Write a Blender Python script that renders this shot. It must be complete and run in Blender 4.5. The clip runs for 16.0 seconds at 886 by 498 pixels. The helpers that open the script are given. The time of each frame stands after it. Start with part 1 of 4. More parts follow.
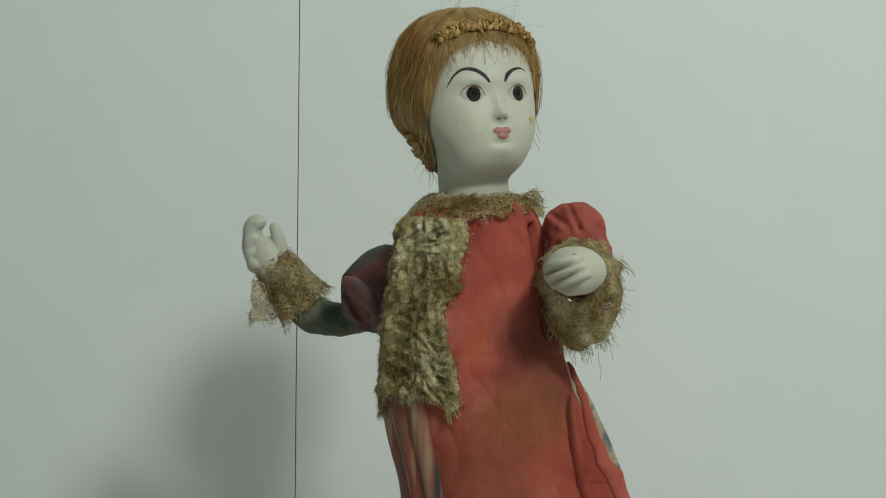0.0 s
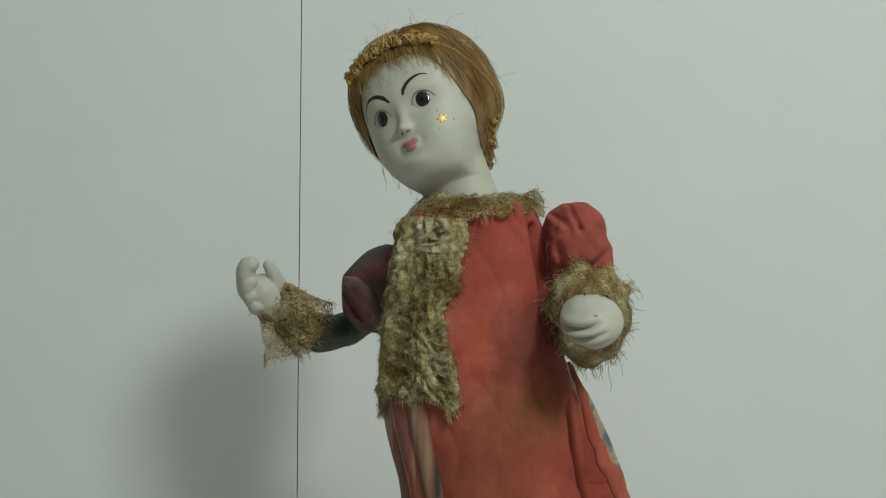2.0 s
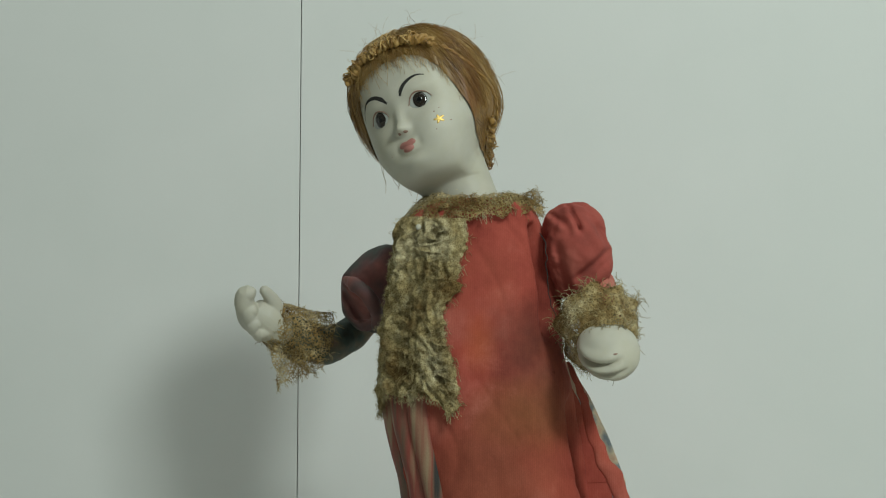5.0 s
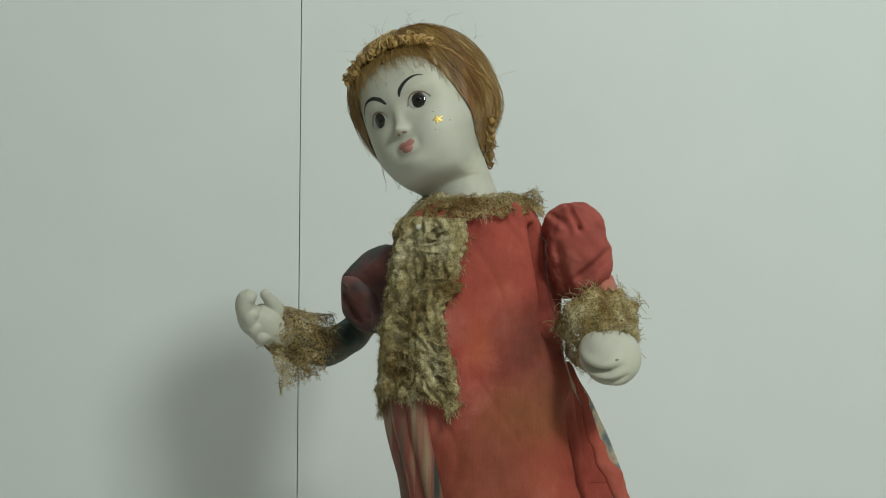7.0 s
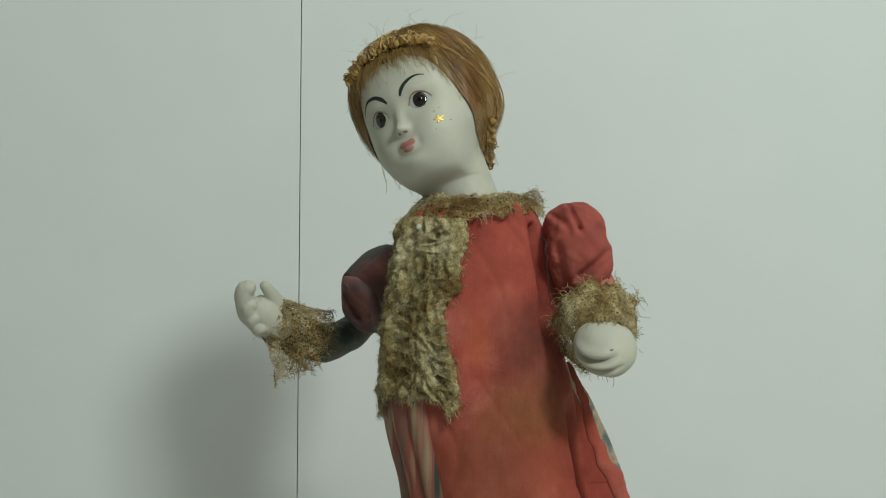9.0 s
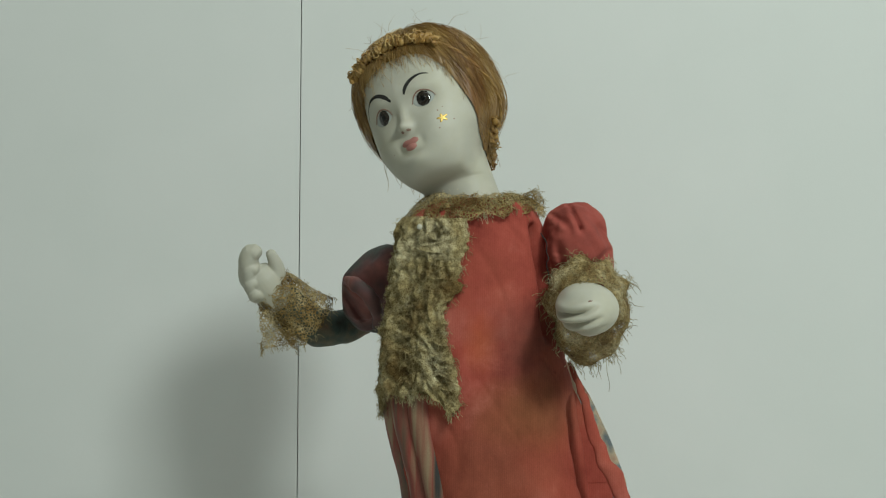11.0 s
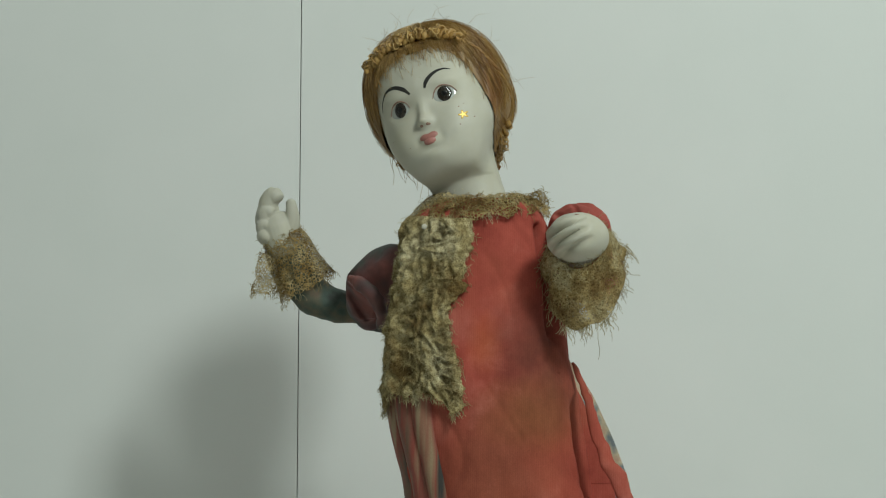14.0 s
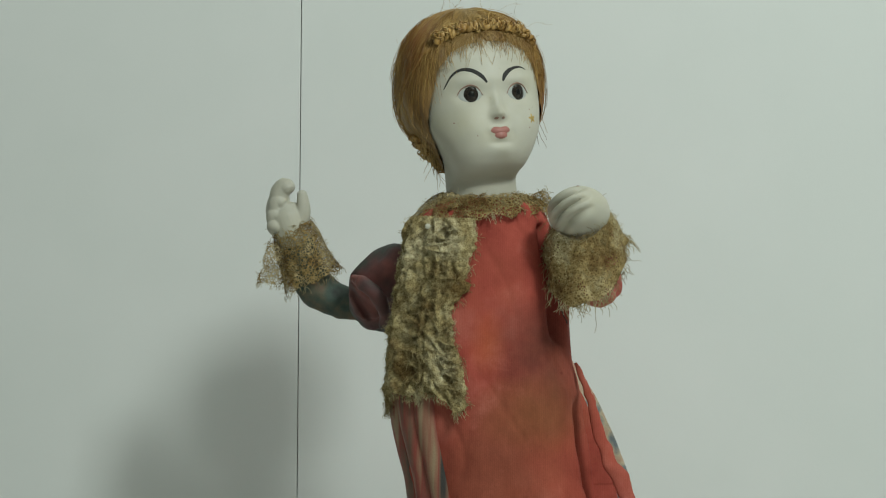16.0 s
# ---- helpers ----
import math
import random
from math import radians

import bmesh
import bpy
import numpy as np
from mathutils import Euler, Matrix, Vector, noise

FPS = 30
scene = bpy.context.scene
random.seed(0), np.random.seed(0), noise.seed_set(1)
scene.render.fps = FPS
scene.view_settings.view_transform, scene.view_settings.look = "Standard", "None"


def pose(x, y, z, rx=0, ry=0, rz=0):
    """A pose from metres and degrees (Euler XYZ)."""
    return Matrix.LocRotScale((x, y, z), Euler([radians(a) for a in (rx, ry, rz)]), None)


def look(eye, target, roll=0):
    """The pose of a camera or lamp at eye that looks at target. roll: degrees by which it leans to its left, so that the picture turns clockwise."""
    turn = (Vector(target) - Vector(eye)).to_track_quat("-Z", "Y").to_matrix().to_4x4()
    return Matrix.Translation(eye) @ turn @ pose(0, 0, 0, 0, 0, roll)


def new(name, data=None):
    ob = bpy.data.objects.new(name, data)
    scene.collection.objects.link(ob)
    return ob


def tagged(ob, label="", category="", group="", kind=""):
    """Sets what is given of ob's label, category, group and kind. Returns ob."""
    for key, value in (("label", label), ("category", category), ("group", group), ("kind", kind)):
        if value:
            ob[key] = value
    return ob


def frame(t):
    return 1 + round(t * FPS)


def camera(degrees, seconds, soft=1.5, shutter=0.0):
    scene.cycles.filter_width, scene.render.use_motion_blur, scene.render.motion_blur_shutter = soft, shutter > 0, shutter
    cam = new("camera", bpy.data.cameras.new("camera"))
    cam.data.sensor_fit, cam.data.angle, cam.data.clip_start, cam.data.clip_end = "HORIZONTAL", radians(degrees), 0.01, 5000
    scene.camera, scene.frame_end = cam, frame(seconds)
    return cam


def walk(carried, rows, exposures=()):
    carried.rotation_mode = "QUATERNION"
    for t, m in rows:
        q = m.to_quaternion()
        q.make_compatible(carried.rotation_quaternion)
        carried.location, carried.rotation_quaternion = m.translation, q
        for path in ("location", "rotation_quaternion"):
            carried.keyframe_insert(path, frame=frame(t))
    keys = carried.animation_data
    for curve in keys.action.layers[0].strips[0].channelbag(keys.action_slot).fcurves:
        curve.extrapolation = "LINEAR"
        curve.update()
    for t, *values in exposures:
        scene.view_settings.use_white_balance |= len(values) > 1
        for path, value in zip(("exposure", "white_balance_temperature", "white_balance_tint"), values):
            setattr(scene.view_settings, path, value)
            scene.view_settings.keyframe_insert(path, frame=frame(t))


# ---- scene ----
S = 0.000316                      # one sheet unit in metres
REACH = 0.925                     # camera to the figure's axis
EYE_Z = 0.2825                    # lens height above the support
FOV = 30.0

cam = camera(FOV, 16.0, soft=1.15)
EYE = pose(0, -REACH, EYE_Z, 90, 0, 0)
DRIFT = pose(0.0043, -REACH, EYE_Z, 90, 0, 0.266)
walk(cam, [(0.0, EYE), (0.4, pose(0.0008, -REACH, EYE_Z, 90, 0, 0.05)), (1.3, pose(0.0037, -REACH, EYE_Z, 90, 0, 0.229)), (1.9, DRIFT), (16.0, DRIFT)], [(0.0, -0.10), (2.0, -0.13), (4.0, -0.10), (6.5, 0.0), (16.0, -0.01)])

# ---- light ----
world = bpy.data.worlds.new("world")
scene.world = world
world.use_nodes = True
world.node_tree.nodes["Background"].inputs[0].default_value = (0.9, 1.0, 0.92, 1)
world.node_tree.nodes["Background"].inputs[1].default_value = 0.02


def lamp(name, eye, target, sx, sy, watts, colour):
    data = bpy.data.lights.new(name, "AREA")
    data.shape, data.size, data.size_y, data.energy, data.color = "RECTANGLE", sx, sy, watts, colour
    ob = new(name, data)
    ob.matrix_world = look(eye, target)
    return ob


lamp("key_lamp", (0.575, -1.01, 1.13), (0, 0.02, 0.30), 0.20, 0.20, 11.6, (0.895, 1.0, 0.94))
# broad overhead fill, added with no seen source to lift the ambient light
lamp("fill_lamp", (0.7, -1.5, 2.34), (0.7, -1.5, 0.0), 1.6, 1.6, 13.2, (0.895, 1.0, 0.945))


# ---- materials ----
def material(name, rough=0.6, metal=0.0):
    m = bpy.data.materials.new(name)
    m.use_nodes = True
    nt = m.node_tree
    b = nt.nodes["Principled BSDF"]
    b.inputs["Roughness"].default_value, b.inputs["Metallic"].default_value = rough, metal
    return m, nt, b


def node(nt, kind, **inputs):
    n = nt.nodes.new(kind)
    for k, v in inputs.items():
        n.inputs[k.replace("_", " ")].default_value = v
    return n


def coords(nt, scale=(1, 1, 1), rot=(0, 0, 0)):
    tc = nt.nodes.new("ShaderNodeTexCoord")
    mp = nt.nodes.new("ShaderNodeMapping")
    mp.inputs["Scale"].default_value, mp.inputs["Rotation"].default_value = scale, rot
    nt.links.new(tc.outputs["Object"], mp.inputs["Vector"])
    return mp.outputs[0]


def ramp(nt, fac, stops):
    r = nt.nodes.new("ShaderNodeValToRGB")
    while len(r.color_ramp.elements) < len(stops):
        r.color_ramp.elements.new(0.5)
    for e, (p, c) in zip(r.color_ramp.elements, stops):
        e.position, e.color = p, (*c, 1) if len(c) == 3 else c
    nt.links.new(fac, r.inputs[0])
    return r.outputs[0]


def mix(nt, fac, a, b, kind="MIX"):
    m = nt.nodes.new("ShaderNodeMix")
    m.data_type, m.blend_type = "RGBA", kind
    for sock, v in ((m.inputs[0], fac), (m.inputs[6], a), (m.inputs[7], b)):
        if isinstance(v, (int, float)):
            sock.default_value = v
        elif isinstance(v, tuple):
            sock.default_value = (*v, 1) if len(v) == 3 else v
        else:
            nt.links.new(v, sock)
    return m.outputs[2]


def noise_tex(nt, vec, scale, detail=4, rough=0.55):
    n = node(nt, "ShaderNodeTexNoise", Scale=scale, Detail=detail, Roughness=rough)
    nt.links.new(vec, n.inputs["Vector"])
    return n.outputs[0]


def relief(nt, b, height, strength, dist=0.0005):
    bu = node(nt, "ShaderNodeBump", Strength=strength, Distance=dist)
    nt.links.new(height, bu.inputs["Height"])
    nt.links.new(bu.outputs[0], b.inputs["Normal"])


def blot(nt, vec, centre, size, soft=(0.35, 1.0)):
    """1 inside an oval patch, 0 outside, with a wandering edge."""
    mp = nt.nodes.new("ShaderNodeMapping")
    mp.vector_type = "TEXTURE"
    mp.inputs["Location"].default_value, mp.inputs["Scale"].default_value = centre, size
    nt.links.new(vec, mp.inputs["Vector"])
    nz = node(nt, "ShaderNodeTexNoise", Scale=1.6, Detail=4.0)
    nt.links.new(mp.outputs[0], nz.inputs["Vector"])
    sub = nt.nodes.new("ShaderNodeVectorMath")
    sub.operation = "MULTIPLY_ADD"
    sub.inputs[1].default_value, sub.inputs[2].default_value = (0.7, 0.7, 0.7), (-0.35, -0.35, -0.35)
    nt.links.new(nz.outputs["Color"], sub.inputs[0])
    add = nt.nodes.new("ShaderNodeVectorMath")
    nt.links.new(mp.outputs[0], add.inputs[0])
    nt.links.new(sub.outputs[0], add.inputs[1])
    ln = nt.nodes.new("ShaderNodeVectorMath")
    ln.operation = "LENGTH"
    nt.links.new(add.outputs[0], ln.inputs[0])
    return ramp(nt, ln.outputs["Value"], [(soft[0], (1, 1, 1)), (soft[1], (0, 0, 0))])


def mat_wall(name):
    m, nt, b = material(name, 0.75)
    v = coords(nt)
    big = noise_tex(nt, v, 5.0, 3)
    col = ramp(nt, big, [(0.35, (0.73, 0.745, 0.725)), (0.65, (0.77, 0.775, 0.76))])
    scuff = ramp(nt, noise_tex(nt, v, 60.0, 2), [(0.70, (0, 0, 0)), (0.78, (1, 1, 1))])
    col = mix(nt, mix(nt, 0.12, (0, 0, 0), scuff), col, (0.82, 0.82, 0.80))
    nt.links.new(col, b.inputs["Base Color"])
    relief(nt, b, noise_tex(nt, v, 500.0, 3), 0.08)
    return m


def mat_plain(name, colour, rough=0.6, vary=0.12, scale=40.0, bump=0.1, metal=0.0):
    m, nt, b = material(name, rough, metal)
    v = coords(nt)
    lo, hi = [tuple(c * (1 + k * vary) for c in colour) for k in (-1, 1)]
    nt.links.new(ramp(nt, noise_tex(nt, v, scale), [(0.3, lo), (0.7, hi)]), b.inputs["Base Color"])
    relief(nt, b, noise_tex(nt, v, scale * 12), bump)
    return m


def mat_porcelain(name):
    m, nt, b = material(name, 0.52)
    b.inputs["Specular IOR Level"].default_value = 0.35
    v = coords(nt)
    base = ramp(nt, noise_tex(nt, v, 45.0, 5), [(0.3, (0.47, 0.45, 0.375)), (0.7, (0.54, 0.515, 0.44))])
    specks = ramp(nt, noise_tex(nt, v, 260.0, 2), [(0.735, (0, 0, 0)), (0.78, (1, 1, 1))])
    base = mix(nt, mix(nt, 0.35, (0, 0, 0), specks), base, (0.42, 0.34, 0.22))
    grime = ramp(nt, noise_tex(nt, v, 28.0, 6, 0.65), [(0.44, (0, 0, 0)), (0.68, (1, 1, 1))])
    base = mix(nt, mix(nt, 0.55, (0, 0, 0), grime), base, (0.46, 0.43, 0.31))
    nt.links.new(base, b.inputs["Base Color"])
    b.inputs["Subsurface Weight"].default_value = 0.08
    b.inputs["Subsurface Radius"].default_value = (0.002, 0.0015, 0.001)
    relief(nt, b, noise_tex(nt, v, 900.0, 2), 0.03)
    return m


def mat_dress(name):
    """Faded coral red ribbed cotton with brown stains; arm and sleeve shade is painted in."""
    m, nt, b = material(name, 0.85)
    b.inputs["Specular IOR Level"].default_value = 0.15
    v = coords(nt)
    fade = noise_tex(nt, v, 28.0, 5)
    col = ramp(nt, fade, [(0.28, (0.245, 0.044, 0.032)), (0.5, (0.36, 0.071, 0.051)), (0.75, (0.46, 0.138, 0.103))])
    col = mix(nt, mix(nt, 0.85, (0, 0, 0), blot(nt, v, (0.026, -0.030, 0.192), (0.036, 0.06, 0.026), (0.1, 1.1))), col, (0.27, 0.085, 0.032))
    # stain and arm shadow together, painted into the colour
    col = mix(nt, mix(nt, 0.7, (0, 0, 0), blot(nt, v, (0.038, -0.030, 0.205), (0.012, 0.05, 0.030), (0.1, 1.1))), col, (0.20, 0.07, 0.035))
    col = mix(nt, mix(nt, 0.6, (0, 0, 0), blot(nt, v, (0.000, -0.035, 0.232), (0.012, 0.05, 0.020), (0.1, 1.2))), col, (0.50, 0.11, 0.045))
    col = mix(nt, mix(nt, 0.45, (0, 0, 0), blot(nt, v, (0.015, -0.035, 0.155), (0.050, 0.06, 0.050), (0.2, 1.1))), col, (0.36, 0.085, 0.042))
    # cast shadow of hand and cuff, painted dark over a brown stain
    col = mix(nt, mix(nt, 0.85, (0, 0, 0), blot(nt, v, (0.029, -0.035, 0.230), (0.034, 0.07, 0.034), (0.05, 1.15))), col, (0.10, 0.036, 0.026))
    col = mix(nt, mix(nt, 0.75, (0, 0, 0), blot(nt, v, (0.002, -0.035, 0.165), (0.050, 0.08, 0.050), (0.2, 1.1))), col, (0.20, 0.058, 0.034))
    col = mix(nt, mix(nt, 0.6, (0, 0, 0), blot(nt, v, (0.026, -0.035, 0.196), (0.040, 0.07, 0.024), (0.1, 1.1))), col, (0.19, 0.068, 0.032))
    # sleeve shade painted dark red down the side below the left armhole
    col = mix(nt, mix(nt, 0.6, (0, 0, 0), blot(nt, v, (0.046, -0.02, 0.235), (0.012, 0.05, 0.06), (0.2, 1.1))), col, (0.20, 0.045, 0.032))
    worn = noise_tex(nt, v, 13.0, 6, 0.7)
    col = mix(nt, ramp(nt, worn, [(0.50, (0, 0, 0)), (0.74, (0.55, 0.55, 0.55))]), col, (0.34, 0.085, 0.05))
    col = mix(nt, ramp(nt, worn, [(0.28, (0.5, 0.5, 0.5)), (0.46, (0, 0, 0))]), col, (0.58, 0.19, 0.145))
    spots = ramp(nt, noise_tex(nt, v, 150.0, 2), [(0.74, (0, 0, 0)), (0.80, (0.7, 0.7, 0.7))])
    col = mix(nt, spots, col, (0.16, 0.04, 0.025))
    wv = node(nt, "ShaderNodeTexWave", Scale=300.0, Distortion=4.5, Detail=3.0)
    wv.inputs["Detail Scale"].default_value = 1.5
    nt.links.new(coords(nt, (1, 0.35, 0.06)), wv.inputs["Vector"])
    weave = noise_tex(nt, v, 1600.0, 2)
    h = mix(nt, 0.8, wv.outputs["Color"], weave)
    col = mix(nt, 0.30, col, h, "SOFT_LIGHT")
    mottle = noise_tex(nt, coords(nt, (1, 1, 0.5)), 90.0, 5, 0.7)
    col = mix(nt, 0.5, col, mottle, "SOFT_LIGHT")
    nt.links.new(col, b.inputs["Base Color"])
    relief(nt, b, h, 0.17, 0.0004)
    return m


def mat_silk(name, stops, scale, rough=0.5, stretch=(1, 1, 1), rot=(0, 0, 0)):
    m, nt, b = material(name, rough)
    v = coords(nt, stretch, rot)
    col = ramp(nt, noise_tex(nt, v, scale, 3, 0.5), stops)
    w = noise_tex(nt, coords(nt), 1500.0, 2)
    col = mix(nt, 0.25, col, w, "SOFT_LIGHT")
    nt.links.new(col, b.inputs["Base Color"])
    b.inputs["Specular IOR Level"].default_value = 0.25
    relief(nt, b, w, 0.2, 0.0003)
    return m


def mat_lace(name, holes, tones, solid=0.7, cells=560.0, deep=0.35, worn=0.35):
    """Cream lace; holes: thread width of the open net (0: no net), cells: its fineness, deep: tone painted as shade
    between the threads, worn: how much of it has opened.
    """
    m, nt, b = material(name, 0.9)
    b.inputs["Specular IOR Level"].default_value = 0.15
    v = coords(nt)
    col = ramp(nt, noise_tex(nt, v, 48.0, 6, 0.65), [(0.36, tones[0]), (0.5, tones[1]), (0.64, tones[2])])
    fuzz = ramp(nt, noise_tex(nt, v, 420.0, 5, 0.7), [(0.35, (0.45, 0.42, 0.36)), (0.62, (1.1, 1.1, 1.1))])
    col = mix(nt, 0.8, col, fuzz, "MULTIPLY")
    nt.links.new(col, b.inputs["Base Color"])
    relief(nt, b, noise_tex(nt, v, 700.0, 4), 0.6, 0.001)
    if holes:
        warp = nt.nodes.new("ShaderNodeVectorMath")
        warp.operation = "MULTIPLY_ADD"
        wn = node(nt, "ShaderNodeTexNoise", Scale=220.0, Detail=2.0)
        nt.links.new(v, wn.inputs["Vector"])
        nt.links.new(wn.outputs["Color"], warp.inputs[0])
        warp.inputs[1].default_value = (0.0022, 0.0022, 0.0022)
        nt.links.new(v, warp.inputs[2])
        vo = node(nt, "ShaderNodeTexVoronoi", Scale=cells)
        vo.feature = "DISTANCE_TO_EDGE"
        nt.links.new(warp.outputs[0], vo.inputs["Vector"])
        dense = ramp(nt, noise_tex(nt, v, 110.0, 3), [(worn, (0, 0, 0)), (worn + 0.25, (1, 1, 1))])
        net = ramp(nt, vo.outputs["Distance"], [(holes, (1, 1, 1)), (holes + 0.04, (0, 0, 0))])
        alpha = mix(nt, mix(nt, solid, (0, 0, 0), dense), net, (1, 1, 1))
        # shade of the gaps between threads, multiplied into the colour
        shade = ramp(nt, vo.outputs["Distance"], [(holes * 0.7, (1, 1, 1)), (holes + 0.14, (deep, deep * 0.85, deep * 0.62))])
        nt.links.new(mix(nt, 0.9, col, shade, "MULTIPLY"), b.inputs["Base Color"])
        nt.links.new(alpha, b.inputs["Alpha"])
    return m


def mat_hair(name, tones):
    m, nt, b = material(name, 0.45)
    geo = nt.nodes.new("ShaderNodeNewGeometry")
    v = coords(nt, (1, 1, 0.35))
    n1 = noise_tex(nt, v, 70.0, 5)
    n2 = mix(nt, 0.35, n1, geo.outputs["Random Per Island"])
    col = ramp(nt, n2, [(0.25, tones[0]), (0.5, tones[1]), (0.78, tones[2])])
    locks = noise_tex(nt, coords(nt, (1, 1, 0.4)), 26.0, 4, 0.6)
    col = mix(nt, ramp(nt, locks, [(0.50, (0, 0, 0)), (0.68, (0.75, 0.75, 0.75))]), col, tuple(c * k for c, k in zip(tones[0], (1.25, 0.8, 0.9))))
    col = mix(nt, ramp(nt, locks, [(0.30, (0.6, 0.6, 0.6)), (0.45, (0, 0, 0))]), col, tones[2])
    nt.links.new(col, b.inputs["Base Color"])
    relief(nt, b, noise_tex(nt, coords(nt, (1, 1, 0.08)), 1500.0, 2), 0.4, 0.0004)
    return m


WALL = mat_wall("painted_board")
GAP = mat_plain("dark_gap", (0.03, 0.03, 0.028), 0.9)
FLOOR = mat_plain("pale_linen", (0.62, 0.62, 0.59), 0.8)
ROOM = mat_plain("room_paint", (0.55, 0.56, 0.53), 0.85, 0.05, 4.0)
PORC = mat_porcelain("bisque")
RED = mat_dress("coral_cotton")
DARK_SILK = mat_silk("dark_shot_silk", [(0.27, (0.030, 0.020, 0.020)), (0.42, (0.058, 0.062, 0.054)), (0.52, (0.105, 0.058, 0.058)), (0.68, (0.21, 0.075, 0.066))], 34.0, 0.55)
GREEN_SILK = mat_silk("teal_check_silk", [(0.27, (0.034, 0.032, 0.030)), (0.42, (0.066, 0.092, 0.076)), (0.55, (0.135, 0.120, 0.082)), (0.70, (0.20, 0.085, 0.068))], 60.0, 0.6)
PALE_RED = mat_silk("faded_sleeve_cotton", [(0.28, (0.30, 0.062, 0.047)), (0.5, (0.41, 0.105, 0.080)), (0.75, (0.50, 0.23, 0.165))], 32.0, 0.85)
SLEEVE_RED = mat_silk("dusty_coral_cotton", [(0.27, (0.20, 0.045, 0.035)), (0.40, (0.33, 0.070, 0.054)), (0.55, (0.41, 0.108, 0.083)), (0.72, (0.49, 0.205, 0.155))], 30.0, 0.85)
SIDE_SILK = mat_silk("grey_green_satin", [(0.3, (0.07, 0.08, 0.08)), (0.5, (0.13, 0.15, 0.145)), (0.7, (0.20, 0.20, 0.18))], 60.0, 0.5, (1, 1, 0.4))
STRIPE = mat_silk("striped_silk", [(0.3, (0.045, 0.042, 0.04)), (0.42, (0.17, 0.095, 0.065)), (0.52, (0.26, 0.062, 0.048)), (0.66, (0.31, 0.215, 0.135))], 130.0, 0.5, (1, 1, 0.07))
BORDER = mat_silk("woven_border", [(0.3, (0.42, 0.12, 0.09)), (0.45, (0.50, 0.42, 0.30)), (0.55, (0.15, 0.19, 0.21)), (0.7, (0.52, 0.36, 0.24))], 70.0, 0.6, (1, 1, 0.8))
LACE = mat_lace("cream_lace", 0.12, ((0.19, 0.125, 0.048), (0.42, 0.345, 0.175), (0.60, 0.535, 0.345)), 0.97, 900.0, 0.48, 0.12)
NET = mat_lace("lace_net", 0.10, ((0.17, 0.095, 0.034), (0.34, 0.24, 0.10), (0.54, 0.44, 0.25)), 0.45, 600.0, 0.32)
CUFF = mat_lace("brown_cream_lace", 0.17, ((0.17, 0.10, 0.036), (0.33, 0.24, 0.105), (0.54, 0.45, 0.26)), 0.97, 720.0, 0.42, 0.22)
THREAD = mat_lace("lace_thread", 0, ((0.24, 0.16, 0.065), (0.44, 0.36, 0.19), (0.64, 0.57, 0.38)))
HAIR = mat_hair("mohair", ((0.115, 0.053, 0.015), (0.29, 0.170, 0.056), (0.50, 0.36, 0.150)))
BRAID = mat_hair("braid_hair", ((0.17, 0.075, 0.016), (0.38, 0.215, 0.058), (0.62, 0.43, 0.17)))
INK = mat_plain("black_china_paint", (0.019, 0.017, 0.015), 0.75, 0.1, 200.0, 0.0)
LIP = mat_plain("rose_china_paint", (0.38, 0.155, 0.13), 0.5, 0.12, 300.0, 0.02)
NOSTRIL = mat_plain("faint_rose_paint", (0.27, 0.16, 0.12), 0.5, 0.1, 300.0, 0.02)
EYE_WHITE = mat_plain("eye_glass_white", (0.40, 0.41, 0.385), 0.12, 0.05, 100.0, 0.0)
IRIS = mat_plain("eye_glass_brown", (0.022, 0.017, 0.013), 0.06, 0.5, 900.0, 0.0)
PUPIL = mat_plain("eye_glass_black", (0.006, 0.006, 0.006), 0.04, 0.0, 100.0, 0.0)
GILT = mat_plain("worn_gilt_paint", (0.58, 0.40, 0.12), 0.48, 0.25, 600.0, 0.05, 0.7)


# ---- shape helpers ----
def mesh(name, verts, faces, mats, slots=None, smooth=True):
    me = bpy.data.meshes.new(name)
    me.from_pydata([tuple(v) for v in verts], [], faces)
    for m in mats if isinstance(mats, (list, tuple)) else [mats]:
        me.materials.append(m)
    if slots is not None:
        me.polygons.foreach_set("material_index", slots)
    me.polygons.foreach_set("use_smooth", [smooth] * len(me.polygons))
    me.update()
    return me


ORIGIN = {}


def part(name, geo, mats, parent, label="", pivot=None):
    """Links geometry (verts, faces[, slots]) given in the figure's space as one mesh under its parent, with its origin at pivot."""
    base = ORIGIN.get(parent, Vector((0, 0, 0)))
    pivot = base if pivot is None else Vector(pivot)
    v = np.asarray(geo[0], float) - np.array(pivot)
    ob = new(name, mesh(name, v, geo[1], mats, geo[2] if len(geo) > 2 else None))
    ob.parent = parent
    ob.location = pivot - base
    ORIGIN[ob] = pivot
    return tagged(ob, label)


def at(u, v, d=0.0):
    """A place by sheet units across and down, as seen from the lens, and metres in front of the figure's axis."""
    k = (REACH - d) / REACH * S
    return np.array([(u - 784) * k, -d, EYE_Z - (v - 441) * k])


def curve_through(pts, n):
    """Catmull-Rom through rows of numbers, n samples."""
    p = np.asarray(pts, float)
    p = np.vstack([2 * p[0] - p[1], p, 2 * p[-1] - p[-2]])
    out = []
    for t in np.linspace(0, len(p) - 3 - 1e-6, n):
        i = int(t)
        f = t - i
        a, b, c, d = p[i:i + 4]
        out.append(0.5 * (2 * b + (c - a) * f + (2 * a - 5 * b + 4 * c - d) * f * f + (3 * b - a - 3 * c + d) * f ** 3))
    return np.array(out)


